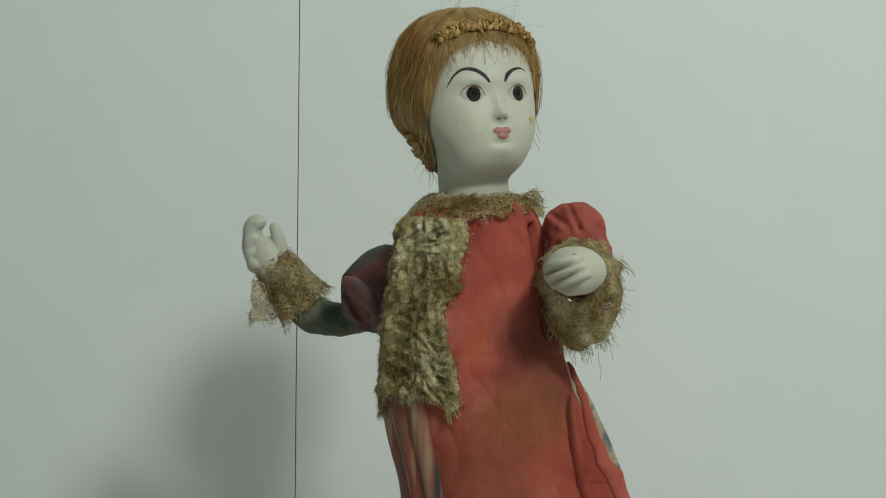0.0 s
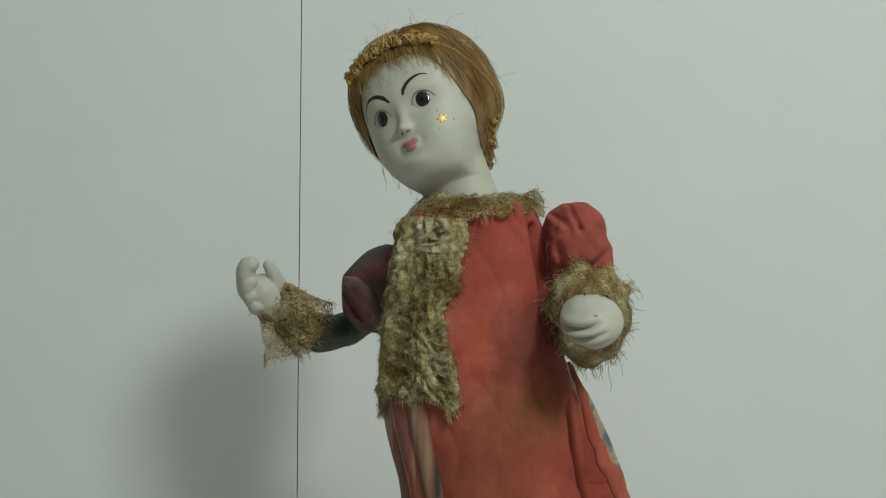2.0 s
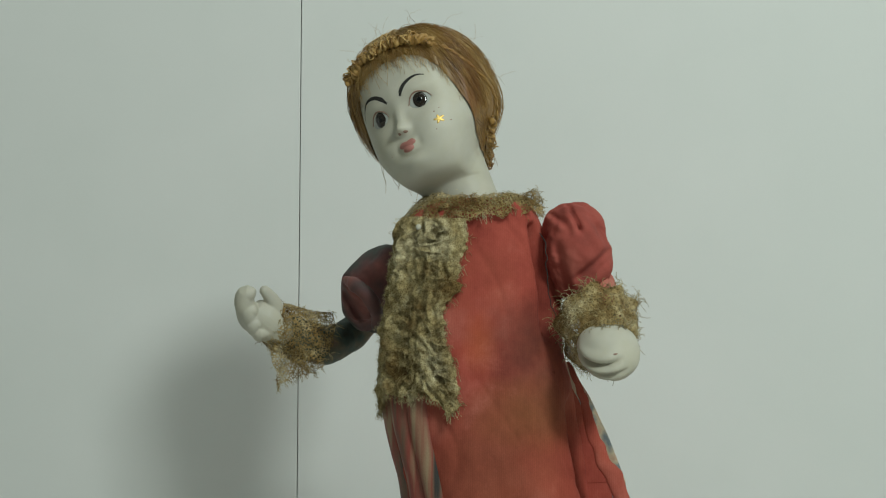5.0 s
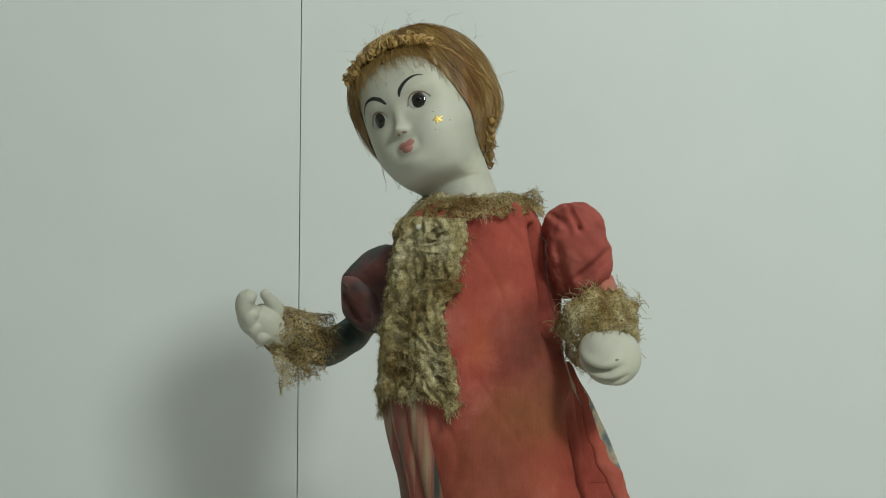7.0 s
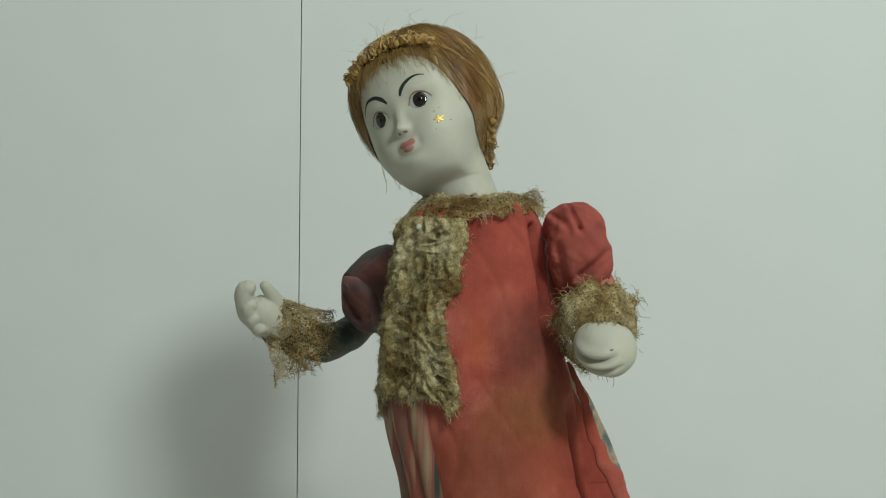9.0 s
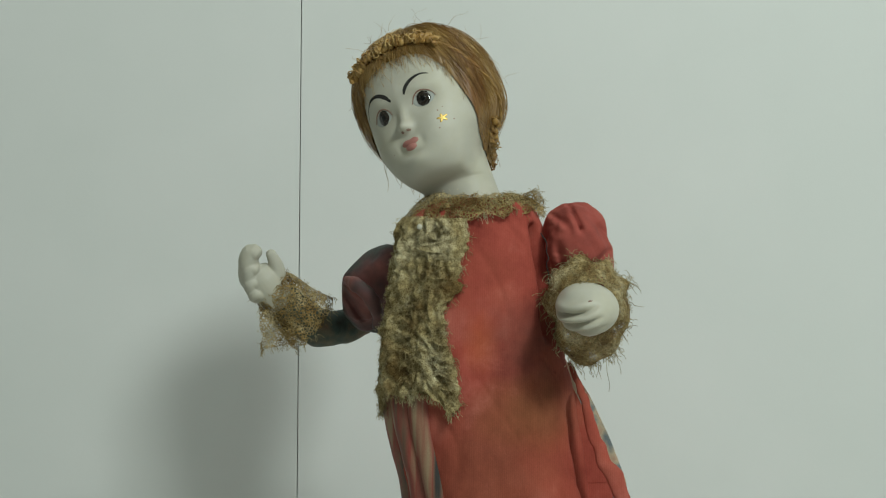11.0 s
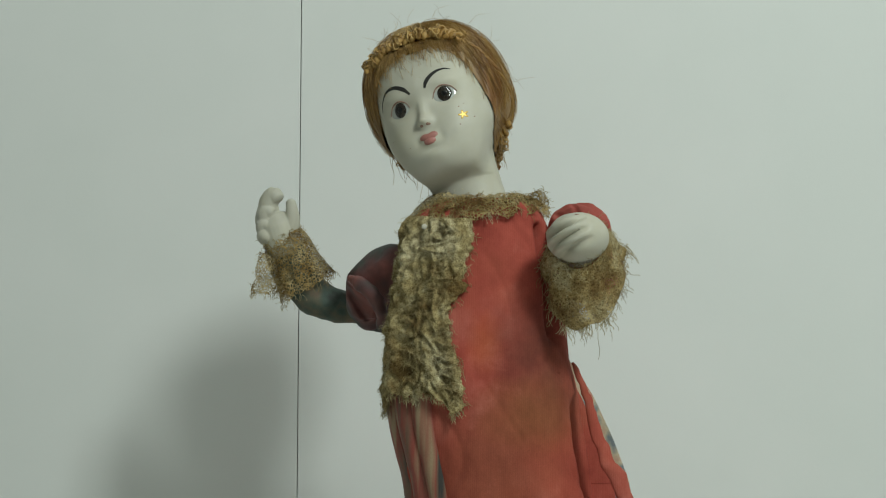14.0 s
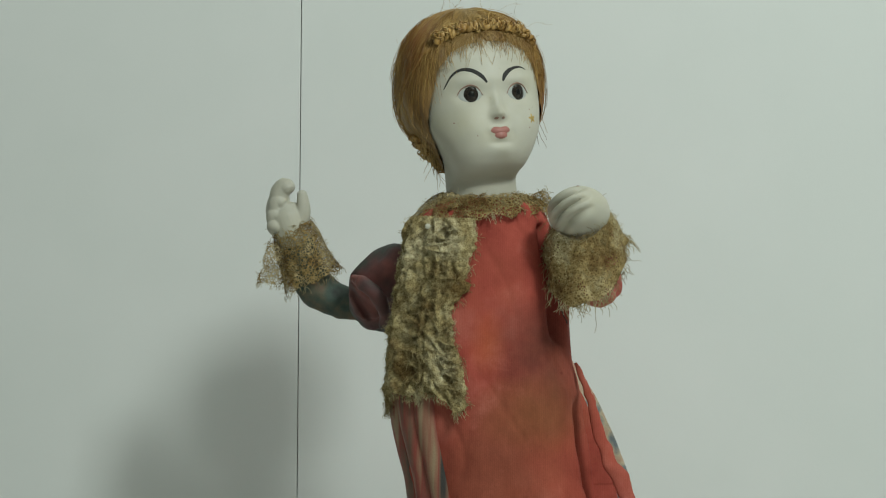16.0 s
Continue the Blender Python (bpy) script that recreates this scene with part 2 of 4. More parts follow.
def grid_faces(rows, cols, closed, off=0):
    f = []
    for i in range(rows - 1):
        for j in range(cols if closed else cols - 1):
            k = (j + 1) % cols
            f.append((off + i * cols + j, off + i * cols + k, off + (i + 1) * cols + k, off + (i + 1) * cols + j))
    return f


def unit(a):
    return a / (np.linalg.norm(a, axis=-1, keepdims=True) + 1e-12)


def tube(path, radii, seg=24, squash=1.0, caps=True, up=(0, -1, 0)):
    """A tube along a path; squash flattens it along its second axis."""
    p = np.asarray(path, float)
    n = len(p)
    r = np.broadcast_to(radii, (n,)) if np.ndim(radii) < 2 else radii
    tan = unit(np.gradient(p, axis=0))
    b = np.asarray(up, float)
    verts = []
    for i in range(n):
        b = b - tan[i] * (b @ tan[i])
        b = b / (np.linalg.norm(b) + 1e-12)
        c = np.cross(tan[i], b)
        ang = np.arange(seg) * 2 * np.pi / seg
        verts.append(p[i] + r[i] * (np.outer(np.cos(ang), c) + squash * np.outer(np.sin(ang), b)))
    faces = grid_faces(n, seg, True)
    if caps:
        faces += [tuple(range(seg)), tuple(range((n - 1) * seg, n * seg))]
    return np.vstack(verts), faces


def crumple(v, centre_scale, amount, seed=0.0, octaves=2):
    """Cloth-like unevenness: pushes points by a smooth noise field."""
    out = np.array(v, float)
    for i, p in enumerate(out):
        q = Vector(p * centre_scale) + Vector((seed, seed * 0.7, -seed))
        w = noise.noise_vector(q)
        if octaves > 1:
            w = w + 0.45 * noise.noise_vector(q * 2.3)
        out[i] = p + amount * np.array(w)
    return out


def crease(geo, path, scale, depth, seed):
    """Sharp valleys in a cloth tube, pressed towards its path."""
    v, p = np.array(geo[0], float), np.asarray(path)
    grain = np.array([[0.9, 0.1, 0.45], [0.0, 0.7, 0.0], [-0.2, 0.1, 0.35]])
    for i, q in enumerate(v):
        near = p[np.argmin(((p - q) ** 2).sum(1))]
        n = noise.noise(Vector(grain @ q * scale) + Vector((seed, -seed, seed * 2)))
        m = noise.noise(Vector(grain @ q * scale * 2.1) + Vector((-seed, seed, 3)))
        cut = max(0, 1 - abs(n) * 7) + 0.5 * max(0, 1 - abs(m) * 7)
        swell = 0.5 * noise.noise(Vector(q * scale * 0.8) + Vector((seed, seed, seed)))
        v[i] = q + unit(q - near) * depth * (swell - cut)
    return v, geo[1]


def join(*geos):
    verts, faces, slots, off = [], [], [], 0
    for g in geos:
        v = np.asarray(g[0], float)
        verts.append(v)
        faces += [tuple(a + off for a in f) for f in g[1]]
        slots += list(g[2]) if len(g) > 2 else [0] * len(g[1])
        off += len(v)
    return np.vstack(verts), faces, slots


def slot(geo, k):
    return geo[0], geo[1], [k] * len(geo[1])


rng = np.random.default_rng(7)


def loops(points, normals, size, thick, spread=0.35):
    """Small uneven thread rings lying on a surface."""
    out = []
    for p, n in zip(points, normals):
        n = unit(n + rng.normal(0, spread, 3))
        a = unit(np.cross(n, rng.normal(0, 1, 3)))
        b = np.cross(n, a)
        r1, r2 = size * rng.uniform(0.4 if thick < size * 0.22 else 0.85, 1.5) * rng.uniform(0.6, 1.3, 2)
        ang = np.arange(8) * np.pi / 4
        ring = p + np.outer(np.cos(ang) * r1, a) + np.outer(np.sin(ang) * r2, b) + np.outer(rng.normal(0, size * 0.25, 8), n)
        mid = ring.mean(axis=0)
        v = []
        for q in ring:
            o = unit(q - mid)
            v += [q + o * thick, q + n * thick, q - o * thick]
        f = []
        for j in range(8):
            k = (j + 1) % 8
            for c in range(3):
                e = (c + 1) % 3
                f.append((j * 3 + c, j * 3 + e, k * 3 + e, k * 3 + c))
        out.append((np.array(v), f))
    return join(*out)


def thread(start, way, length, thick, wild=0.3, sag=0.4, n=7):
    """A frayed thread that hangs a little."""
    p, w, pts = np.array(start, float), unit(np.array(way, float)), []
    step = length / (n - 1)
    for i in range(n):
        pts.append(p.copy())
        w = unit(w + rng.normal(0, wild, 3) + np.array([0, 0, -sag * 0.5]))
        p = p + w * step
    return tube(pts, thick * np.linspace(1, 0.6, n), 3, caps=False)


def threads(starts, ways, length, thick, wild=0.3, sag=0.4):
    return join(*[thread(s, w, length * rng.uniform(0.4, 1.3), thick, wild, sag) for s, w in zip(starts, ways)])


# ---- the room ----
def box_geo(x0, y0, z0, x1, y1, z1):
    v = [(x, y, z) for x in (x0, x1) for y in (y0, y1) for z in (z0, z1)]
    f = [(0, 1, 3, 2), (4, 6, 7, 5), (0, 4, 5, 1), (2, 3, 7, 6), (0, 2, 6, 4), (1, 5, 7, 3)]
    return np.array(v), f


def setting(name, box, mat, label, bevel=0.0):
    ob = new(name, mesh(name, *box_geo(*box), mat, smooth=False))
    if bevel:
        b = ob.modifiers.new("bevel", "BEVEL")
        b.width, b.segments = bevel, 2
    return tagged(ob, label, kind="structure")


BACK = 0.30                       # the boards' front face behind the axis
HALF, TALL = 2.0, 2.4
wall = setting("wall_north", (-HALF, BACK + 0.018, 0, HALF, BACK + 0.12, TALL), GAP, "wall behind two pale painted boards")


def board(x0, x1, lean):
    """One painted board; its inner edge leans a little off the plumb line."""
    v, f = box_geo(x0, BACK, 0.0, x1, BACK + 0.016, TALL)
    inner = 6 if abs(x1) < abs(x0) else 0
    for p in v:
        if abs(p[0] - (x1 if inner else x0)) < 1e-6:
            p[0] += lean * (p[2] - EYE_Z)
    ob = new("panel", mesh("panel", v, f, WALL, smooth=False))
    b = ob.modifiers.new("bevel", "BEVEL")
    b.width, b.segments = 0.0004, 2
    ob.parent = wall
    return tagged(ob, "pale grey-white painted board with a thin dark joint")


SEAM = (526.0 - 784) * S * (REACH + BACK) / REACH
board(-HALF, SEAM - 0.0003, 0.0091)
board(SEAM + 0.0003, HALF, 0.0091)
# unseen floor, ceiling and walls, added to close the room and bounce light
setting("floor", (-HALF, -2.6, -0.1, HALF, BACK + 0.12, 0.0), FLOOR, "plain pale support under the figure")
setting("ceiling", (-HALF, -2.6, TALL, HALF, BACK + 0.12, TALL + 0.1), ROOM, "plain white ceiling")
setting("wall_south", (-HALF, -2.7, 0, HALF, -2.6, TALL), ROOM, "plain white room wall")
setting("wall_west", (-HALF - 0.1, -2.6, 0, -HALF, BACK + 0.12, TALL), ROOM, "plain white room wall")
setting("wall_east", (HALF, -2.6, 0, HALF + 0.1, BACK + 0.12, TALL), ROOM, "plain white room wall")

# ---- the mechanical figure ----
figure = new("automaton")
BASE = Vector((0.0200, 0.0, 0.0))
figure.location = BASE
ORIGIN[figure] = BASE
tagged(figure, "old clockwork figure in a stained coral dress with ragged cream lace", "automaton")

# torso: sheet height, left and right edge, depth to the front and to the back
TORSO = [(352, 778, 912, 56, 60), (366, 742, 940, 72, 70), (388, 716, 953, 86, 80), (430, 703, 972, 98, 86), (500, 694, 990, 107, 90),
         (560, 687, 994, 111, 92), (620, 682, 997, 114, 95), (680, 682, 1010, 118, 98), (740, 688, 1022, 122, 102), (800, 702, 1032, 128, 108),
         (882, 720, 1048, 135, 115), (1100, 744, 1090, 150, 140), (1334, 752, 1115, 158, 150)]
TROWS = curve_through(TORSO, 260)


def torso_at(v, phi, lift=0.0):
    """A place on the torso: sheet height, angle from the front (to the figure's left is positive), lift outward in sheet units."""
    row = [np.interp(v, TROWS[:, 0], TROWS[:, k]) for k in range(1, 5)]
    mid, half = (row[0] + row[1]) / 2, (row[1] - row[0]) / 2 + lift
    dep = (row[2] if math.cos(phi) > 0 else row[3]) + lift
    e = 2 / 2.35
    x = mid + half * math.copysign(abs(math.sin(phi)) ** e, math.sin(phi))
    y = dep * math.copysign(abs(math.cos(phi)) ** e, math.cos(phi))
    return np.array([(x - 784) * S, -y * S, EYE_Z - (v - 441) * S])


def torso_sheet(vs, phis, lift):
    """A sheet on the torso; lift(v, phi, s, t) in sheet units."""
    verts = []
    for i, v in enumerate(vs):
        for j, ph in enumerate(phis(v) if callable(phis) else phis):
            verts.append(torso_at(v, ph, lift(v, ph, i / (len(vs) - 1), j)))
    n = len(phis(vs[0]) if callable(phis) else phis)
    return np.array(verts), grid_faces(len(vs), n, False)


def build_dress():
    vs = np.concatenate([np.linspace(352, 890, 120), np.linspace(900, 1334, 24)])
    phis = np.linspace(-np.pi, np.pi, 221)[:-1]
    verts = []
    for v in vs:
        for ph in phis:
            fold = 2.2 * noise.noise((ph * 2.2, v * 0.008, 3.0)) + 1.2 * noise.noise((ph * 5.0, v * 0.018, 9.0))
            low = max(0.0, (v - 690) / 190)
            fold += min(low, 1.2) * 3.5 * math.sin(ph * 9 + 0.8 + 0.004 * v)
            # belt-like slack above the hips and the dark pleat at the figure's left
            fold -= min(low * 1.3, 1.0) * 88 * math.exp(-((ph - 1.26 - 0.0004 * (v - 800)) / 0.15) ** 2)
            # the hollow beside the armhole
            hole = min(1.0, max(0.0, (v - 392) / 30)) * min(1.0, max(0.0, (610 - v) / 60))
            fold -= hole * 58 * math.exp(-((ph - 1.02) / 0.17) ** 2)
            fold -= 2.2 * max(0.0, 1 - abs(noise.noise((ph * 1.3 + v * 0.003, v * 0.006 - ph, 41.0))) * 9)
            fold += 6.0 * noise.noise((ph * 1.5 + v * 0.004, v * 0.011, 20.0)) + 1.3 * noise.noise((ph * 9 + v * 0.01, v * 0.03, 30.0))
            verts.append(torso_at(v, ph, fold))
    slots = [1 if vs[i] < 720 and -2.4 < ph < -1.22 else 0 for i in range(len(vs) - 1) for ph in phis] + [0]
    geo = np.array(verts), grid_faces(len(vs), len(phis), True) + [tuple(range(len(phis)))], slots
    part("dress", geo, [RED, SIDE_SILK], figure, "faded coral red ribbed cotton dress with brown stains and painted arm shadow")


SKIRT = [(600, 720, 985, 20, 60), (640, 705, 1003, 22, 95), (700, 698, 1042, 16, 112), (750, 700, 1064, 12, 118), (800, 708, 1085, 8, 125),
         (850, 716, 1105, 8, 132), (882, 722, 1112, 8, 136), (1100, 735, 1160, 30, 150), (1334, 740, 1185, 40, 160)]


def build_skirt():
    """The back breadth of the skirt that stands away at the figure's left, with its woven border."""
    rows = curve_through(SKIRT, 90)
    phis = np.linspace(0, 2 * np.pi, 97)[:-1]
    verts, slots = [], []
    for v, l, r, df, db in rows:
        for ph in phis:
            w = 3 * math.sin(7 * ph + v * 0.02) * min(1, max(0, (v - 640) / 100)) + 3 * noise.noise((ph * 3, v * 0.012, 5))
            mid, half = (l + r) / 2, (r - l) / 2 + w
            x = mid + half * math.sin(ph)
            y = (df if math.cos(ph) > 0 else db) * math.cos(ph) - 6
            verts.append([(x - 784) * S, -(y + w) * S, EYE_Z - (v - 441) * S])
    faces = grid_faces(len(rows), 96, True)
    for i in range(len(rows) - 1):
        for j in range(96):
            ang = phis[j]
            slots.append(1 if 1.02 < ang < 1.95 else 0)
    part("skirt_back", (np.array(verts), faces, slots), [RED, BORDER], figure, "coral red skirt breadth with a striped woven border")
    # rolled hem that edges the open breadth
    pts = curve_through([at(1006, 640, 0.014), at(1030, 700, 0.022), at(1048, 760, 0.026), at(1068, 815, 0.028), at(1090, 850, 0.027), at(1104, 900, 0.026)], 40)
    geo = tube(pts, np.interp(np.linspace(0, 1, 40), [0, 0.3, 0.8, 1], [3, 8, 15, 16]) * S, 14, 0.7)
    part("skirt_fold", (crumple(geo[0], 90, 0.0018, 2.0), geo[1]), RED, figure, "turned fold of the coral skirt")


def build_stripes():
    """Striped silk gores under the lace on the figure's right."""
    for a0, a1, seed in ((-1.62, -1.16, 0.0), (-1.18, -0.80, 2.0), (-0.82, -0.52, 4.0)):
        vs = np.linspace(690, 1100, 60)
        cols = 14

        def phis(v):
            return np.linspace(a0, a1 - 0.0002 * max(0, v - 700), cols)

        def lift(v, ph, s, j):
            q = j / (cols - 1)
            return 3 + 7 * math.sin(math.pi * q) + 2 * noise.noise((ph * 4, v * 0.015, seed))
        part("gore", torso_sheet(vs, phis, lift), STRIPE, figure, "narrow gore of faded striped silk")


def lace_mesh(pts, nrm, rows, cols, closed, count, size, edge, way, fringe, net_slot=0, nap=2.0, fray=3.4):
    """Lace: a net sheet with small thread rings and curled threads on it and a frayed edge. pts: rows x cols places."""
    flat, nf = pts.reshape(-1, 3), nrm.reshape(-1, 3)
    sheet = slot((flat, grid_faces(rows, cols, closed)), net_slot)
    pick = rng.integers(0, len(flat), count)
    jit = rng.normal(0, size * 0.7, (count, 3))
    parts = [sheet, slot(loops(flat[pick] + jit + nf[pick] * size * 0.15, nf[pick], size * 0.5, size * 0.10, 0.25), 1)]
    many = int(count * nap)
    lie = rng.integers(0, len(flat), many)
    along = unit(np.cross(nf[lie], rng.normal(0, 1, (many, 3))) + 0.25 * nf[lie])
    parts.append(slot(threads(flat[lie] + nf[lie] * size * 0.15, along, size * 2.6, size * 0.10, 0.8, 0.15), 1))
    if fringe:
        idx = rng.integers(0, len(edge), fringe)
        parts.append(slot(threads(edge[idx] + rng.normal(0, size * 0.5, (fringe, 3)), way[idx] + rng.normal(0, 0.3, (fringe, 3)), size * fray, size * 0.15, 0.4, 0.35), 1))
    return join(*parts)


def grid_normals(p, closed=False):
    du = np.roll(p, -1, 1) - np.roll(p, 1, 1) if closed else np.gradient(p, axis=1)
    dv = np.gradient(p, axis=0)
    return unit(np.cross(dv, du))


def frill(line, width, waves, sway, seed):
    """A gathered edging that stands off the bodice along a line of (height, angle, lift)."""
    rows, cols = 110, 7
    c = curve_through(line, rows)
    pts = np.zeros((rows, cols, 3))
    for i, (v, ph, lift) in enumerate(c):
        s = i / (rows - 1)
        swing = math.sin(2 * np.pi * waves * s + seed) + 0.7 * noise.noise((s * waves * 1.3, seed, 2))
        for j in range(cols):
            q = j / (cols - 1)
            w = width * q * (1 + 0.4 * noise.noise((s * 14, seed, 5))) * min(1, 6 * s, 6 * (1 - s) + 0.3)
            pts[i, j] = torso_at(v + 7 * q * noise.noise((s * 20, 3, seed)), ph + 0.0062 * sway * swing * q ** 0.7 * w / 14, lift + 0.75 * w)
    nrm = grid_normals(pts)
    if nrm[:, :, 1].mean() > 0:
        nrm = -nrm
    return lace_mesh(pts, nrm, rows, cols, False, 110, 4.0 * S, pts[:, -1], np.tile([0.0, -0.6, -0.6], (rows, 1)), 70)


def build_jabot():
    """The ragged lace front, from the collar to the hip on the figure's right, in two flounces with gathered frills."""
    inner = ([380, 430, 465, 500, 545, 590, 650, 705], [-0.04, -0.05, -0.14, -0.12, -0.30, -0.25, -0.17, -0.15])
    for v0, a0, a1, seed in ((385, -1.20, -1.47, 1.0), (388, -0.72, -0.70, 6.0)):
        rows, cols = 110, 40
        pts = np.zeros((rows, cols, 3))
        for i in range(rows):
            s = i / (rows - 1)
            for j in range(cols):
                q = j / (cols - 1)
                hem = np.interp(q, [0, 0.25, 0.55, 0.8, 1], [736, 722, 690, 694, 704] if seed < 3 else [700, 684, 692, 722, 706])
                v = v0 + (hem - v0) * s + (9 * noise.noise((q * 7, seed, 7)) + 6 * noise.noise((q * 19, seed, 8))) * s
                right = -0.64 if seed < 3 else np.interp(v, *inner)
                ph = (a0 + (a1 - a0) * s) * (1 - q) + right * q
                ph += (0.05 * noise.noise((s * 14, seed, 0)) + 0.035 * noise.noise((s * 40, seed, 3))) * max(0, q - 0.6) * 2.5
                bulge = 15 * math.sin(math.pi * q) ** 0.5
                # long gathers that wander down the flounce, with puckers between them
                wander = q * 2.3 + 0.9 * noise.noise((s * 7, seed, 1)) + 0.5 * noise.noise((s * 16, q * 3, 4 + seed))
                g = 4 * math.sin(2 * np.pi * wander) + 7 * noise.noise((q * 3 + seed, s * 9, 2)) + 6 * noise.noise((q * 8, s * 20, seed)) + 3.0 * noise.noise((q * 20, s * 44, seed))
                pts[i, j] = torso_at(v, ph, max(3.0, 5 + bulge + g * math.sin(math.pi * (0.08 + 0.84 * q)) ** 0.5))
        nrm = grid_normals(pts)
        if nrm[rows // 2, cols // 2, 1] > 0:
            nrm = -nrm
        low = pts[-1]
        side = pts[8:, 0] if seed < 3 else pts[8:, -1]
        edge = np.vstack([low, low, low, side])
        way = np.vstack([np.tile([0, -0.3, -1], (3 * len(low), 1)), np.tile([-0.8 if seed < 3 else 0.8, -0.4, -0.5], (len(side), 1))])
        geo = lace_mesh(pts, nrm, rows, cols, False, 420, 3.8 * S, edge, way, 230, 0, 3.0)
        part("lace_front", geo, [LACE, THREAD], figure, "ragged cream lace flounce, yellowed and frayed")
    for line, width, waves, sway, seed in (([(384, -0.30, 14), (430, -0.40, 16), (480, -0.36, 16), (526, -0.42, 12)], 14, 6.5, 15, 1.0),
                                           ([(505, -0.66, 10), (560, -0.68, 13), (625, -0.66, 13), (692, -0.66, 10)], 13, 7.5, 15, 2.0),
                                           ([(560, -0.34, 12), (610, -0.28, 16), (660, -0.26, 15), (704, -0.24, 10)], 14, 5.5, 15, 3.0)):
        part("lace_frill", frill(line, width, waves, sway, seed), [LACE, THREAD], figure, "gathered cream lace frill")
    pearl = slot(tube([at(741, 402, 0.030 + 0.0012 * k) for k in np.linspace(0, 1, 6)], np.sin(np.linspace(0.2, 2.9, 6)) * 5 * S, 12), 0)
    part("button", pearl, PORC, figure, "small pearl button")


def build_collar():
    rows, cols = 16, 110
    for r0, r1, z0, z1, seed in ((66, 122, 344, 386, 0.0), (64, 104, 350, 372, 4.0)):
        pts = np.zeros((rows, cols, 3))
        for i in range(rows):
            s = i / (rows - 1)
            for j in range(cols):
                ph = 2 * np.pi * j / cols
                ruff = 5 * math.sin(ph * 15 + seed) * s + 6 * noise.noise((math.sin(ph) * 4, math.cos(ph) * 4, s * 2 + seed))
                r = r0 + (r1 - r0) * s ** 0.8 + ruff
                u = 834 + r * math.sin(ph) * 1.02
                v = z0 + (z1 - z0) * s ** 1.3 - (15 if math.sin(ph) > 0 else 9) * math.sin(ph) * s + 5 * math.sin(ph * 15 + seed + 1.3) * s + 6 * noise.noise((math.sin(ph) * 6, math.cos(ph) * 6, 8 + seed))
                pts[i, j] = at(u, v, r * 0.82 * math.cos(ph) * S)
        nrm = -grid_normals(pts, True)
        mid = pts.mean(axis=(0, 1))
        if ((pts[-1] - mid) * nrm[-1]).sum() < 0:
            nrm = -nrm
        way = unit(pts[-1] - pts[0])
        geo = lace_mesh(pts, nrm, rows, cols, True, 260, 4.0 * S, pts[-1], way, 110)
        part("lace_collar", geo, [NET, THREAD], figure, "gathered cream lace collar round the neck")


def build_collar_end():
    """The loose end of the collar that stands up beside the neck at the figure's left."""
    rows, cols = 16, 22
    pts = np.zeros((rows, cols, 3))
    for i in range(rows):
        s = i / (rows - 1)
        for j in range(cols):
            q = j / (cols - 1)
            u = 916 + 46 * q + 4 * noise.noise((q * 5, s * 3, 2))
            top = np.interp(q, [0, 0.3, 0.6, 0.85, 1], [350, 341, 336, 341, 356])
            v = 384 + (top - 384) * s + 3 * noise.noise((q * 8, s * 2, 9))
            pts[i, j] = at(u, v, 0.012 - 0.016 * q + 0.003 * math.sin(q * 13) * s)
    nrm = np.tile([0, -1.0, 0], (rows, cols, 1))
    geo = lace_mesh(pts, nrm, rows, cols, False, 50, 4.0 * S, pts[-1], np.tile([0.1, 0, 1.0], (cols, 1)), 16)
    part("collar_end", geo, [NET, THREAD], figure, "upstanding end of open lace net")


# ---- head ----
NECK = at(847, 437.3, 0.0)
HEAD = [(-30, 84, 70, 86), (20, 74, 60, 78), (60, 66, 52, 72), (95, 62, 50, 70), (112, 62, 52, 71), (120, 64, 59, 73), (127, 67, 80, 76), (135, 73, 97, 80), (146, 80, 108, 86), (162, 90, 115, 93),
        (188, 102, 118, 105), (215, 107, 116, 115), (250, 109, 113, 122), (290, 108, 112, 126), (330, 102, 107, 121), (365, 86, 90, 104), (388, 64, 67, 80),
        (402, 40, 42, 50), (409, 14, 15, 18), (410, 1, 1, 1)]
HROWS = curve_through(HEAD, 300)


def features(x, z):
    g = lambda cx, sx, cz, sz: math.exp(-((abs(x) - cx) / sx) ** 2 - ((z - cz) / sz) ** 2)
    d = 17 * g(0, 9.5, 222, 10) + 8 * g(0, 8, 240, 18) + 4 * g(9, 6, 219, 6)
    d += -8 * g(43, 22, 258, 13) + 3.5 * g(43, 26, 282, 9) + 3 * g(0, 14, 285, 20)
    d += 5.5 * g(0, 20, 192, 8) + 4 * g(0, 13, 181, 6) - 3 * g(0, 16, 172, 5) - 2.5 * g(22, 6, 190, 8)
    d += 7 * g(0, 24, 160, 14) + 5 * g(54, 28, 205, 30)
    return d


def skull(z, phi, lift=0.0):
    rise = min(1.0, max(0.0, (abs(phi) - 0.75) / 1.0))
    rise = rise * rise * (3 - 2 * rise)
    zz = z - 44 * rise * float(np.interp(z, [95, 135, 185, 265], [0, 0.8, 1, 0]))
    a, f, b = [np.interp(zz, HROWS[:, 0], HROWS[:, k]) for k in (1, 2, 3)]
    front = math.cos(phi) > 0
    n = 2.45 if front and z > 118 else 2.1
    x = (a + lift) * math.copysign(abs(math.sin(phi)) ** (2 / n), math.sin(phi))
    y = ((f if front else b) + lift) * math.copysign(abs(math.cos(phi)) ** (2 / n), math.cos(phi))
    if front:
        y += features(x, z) * min(1, math.cos(phi) * 3)
    return np.array([x, -y, z])


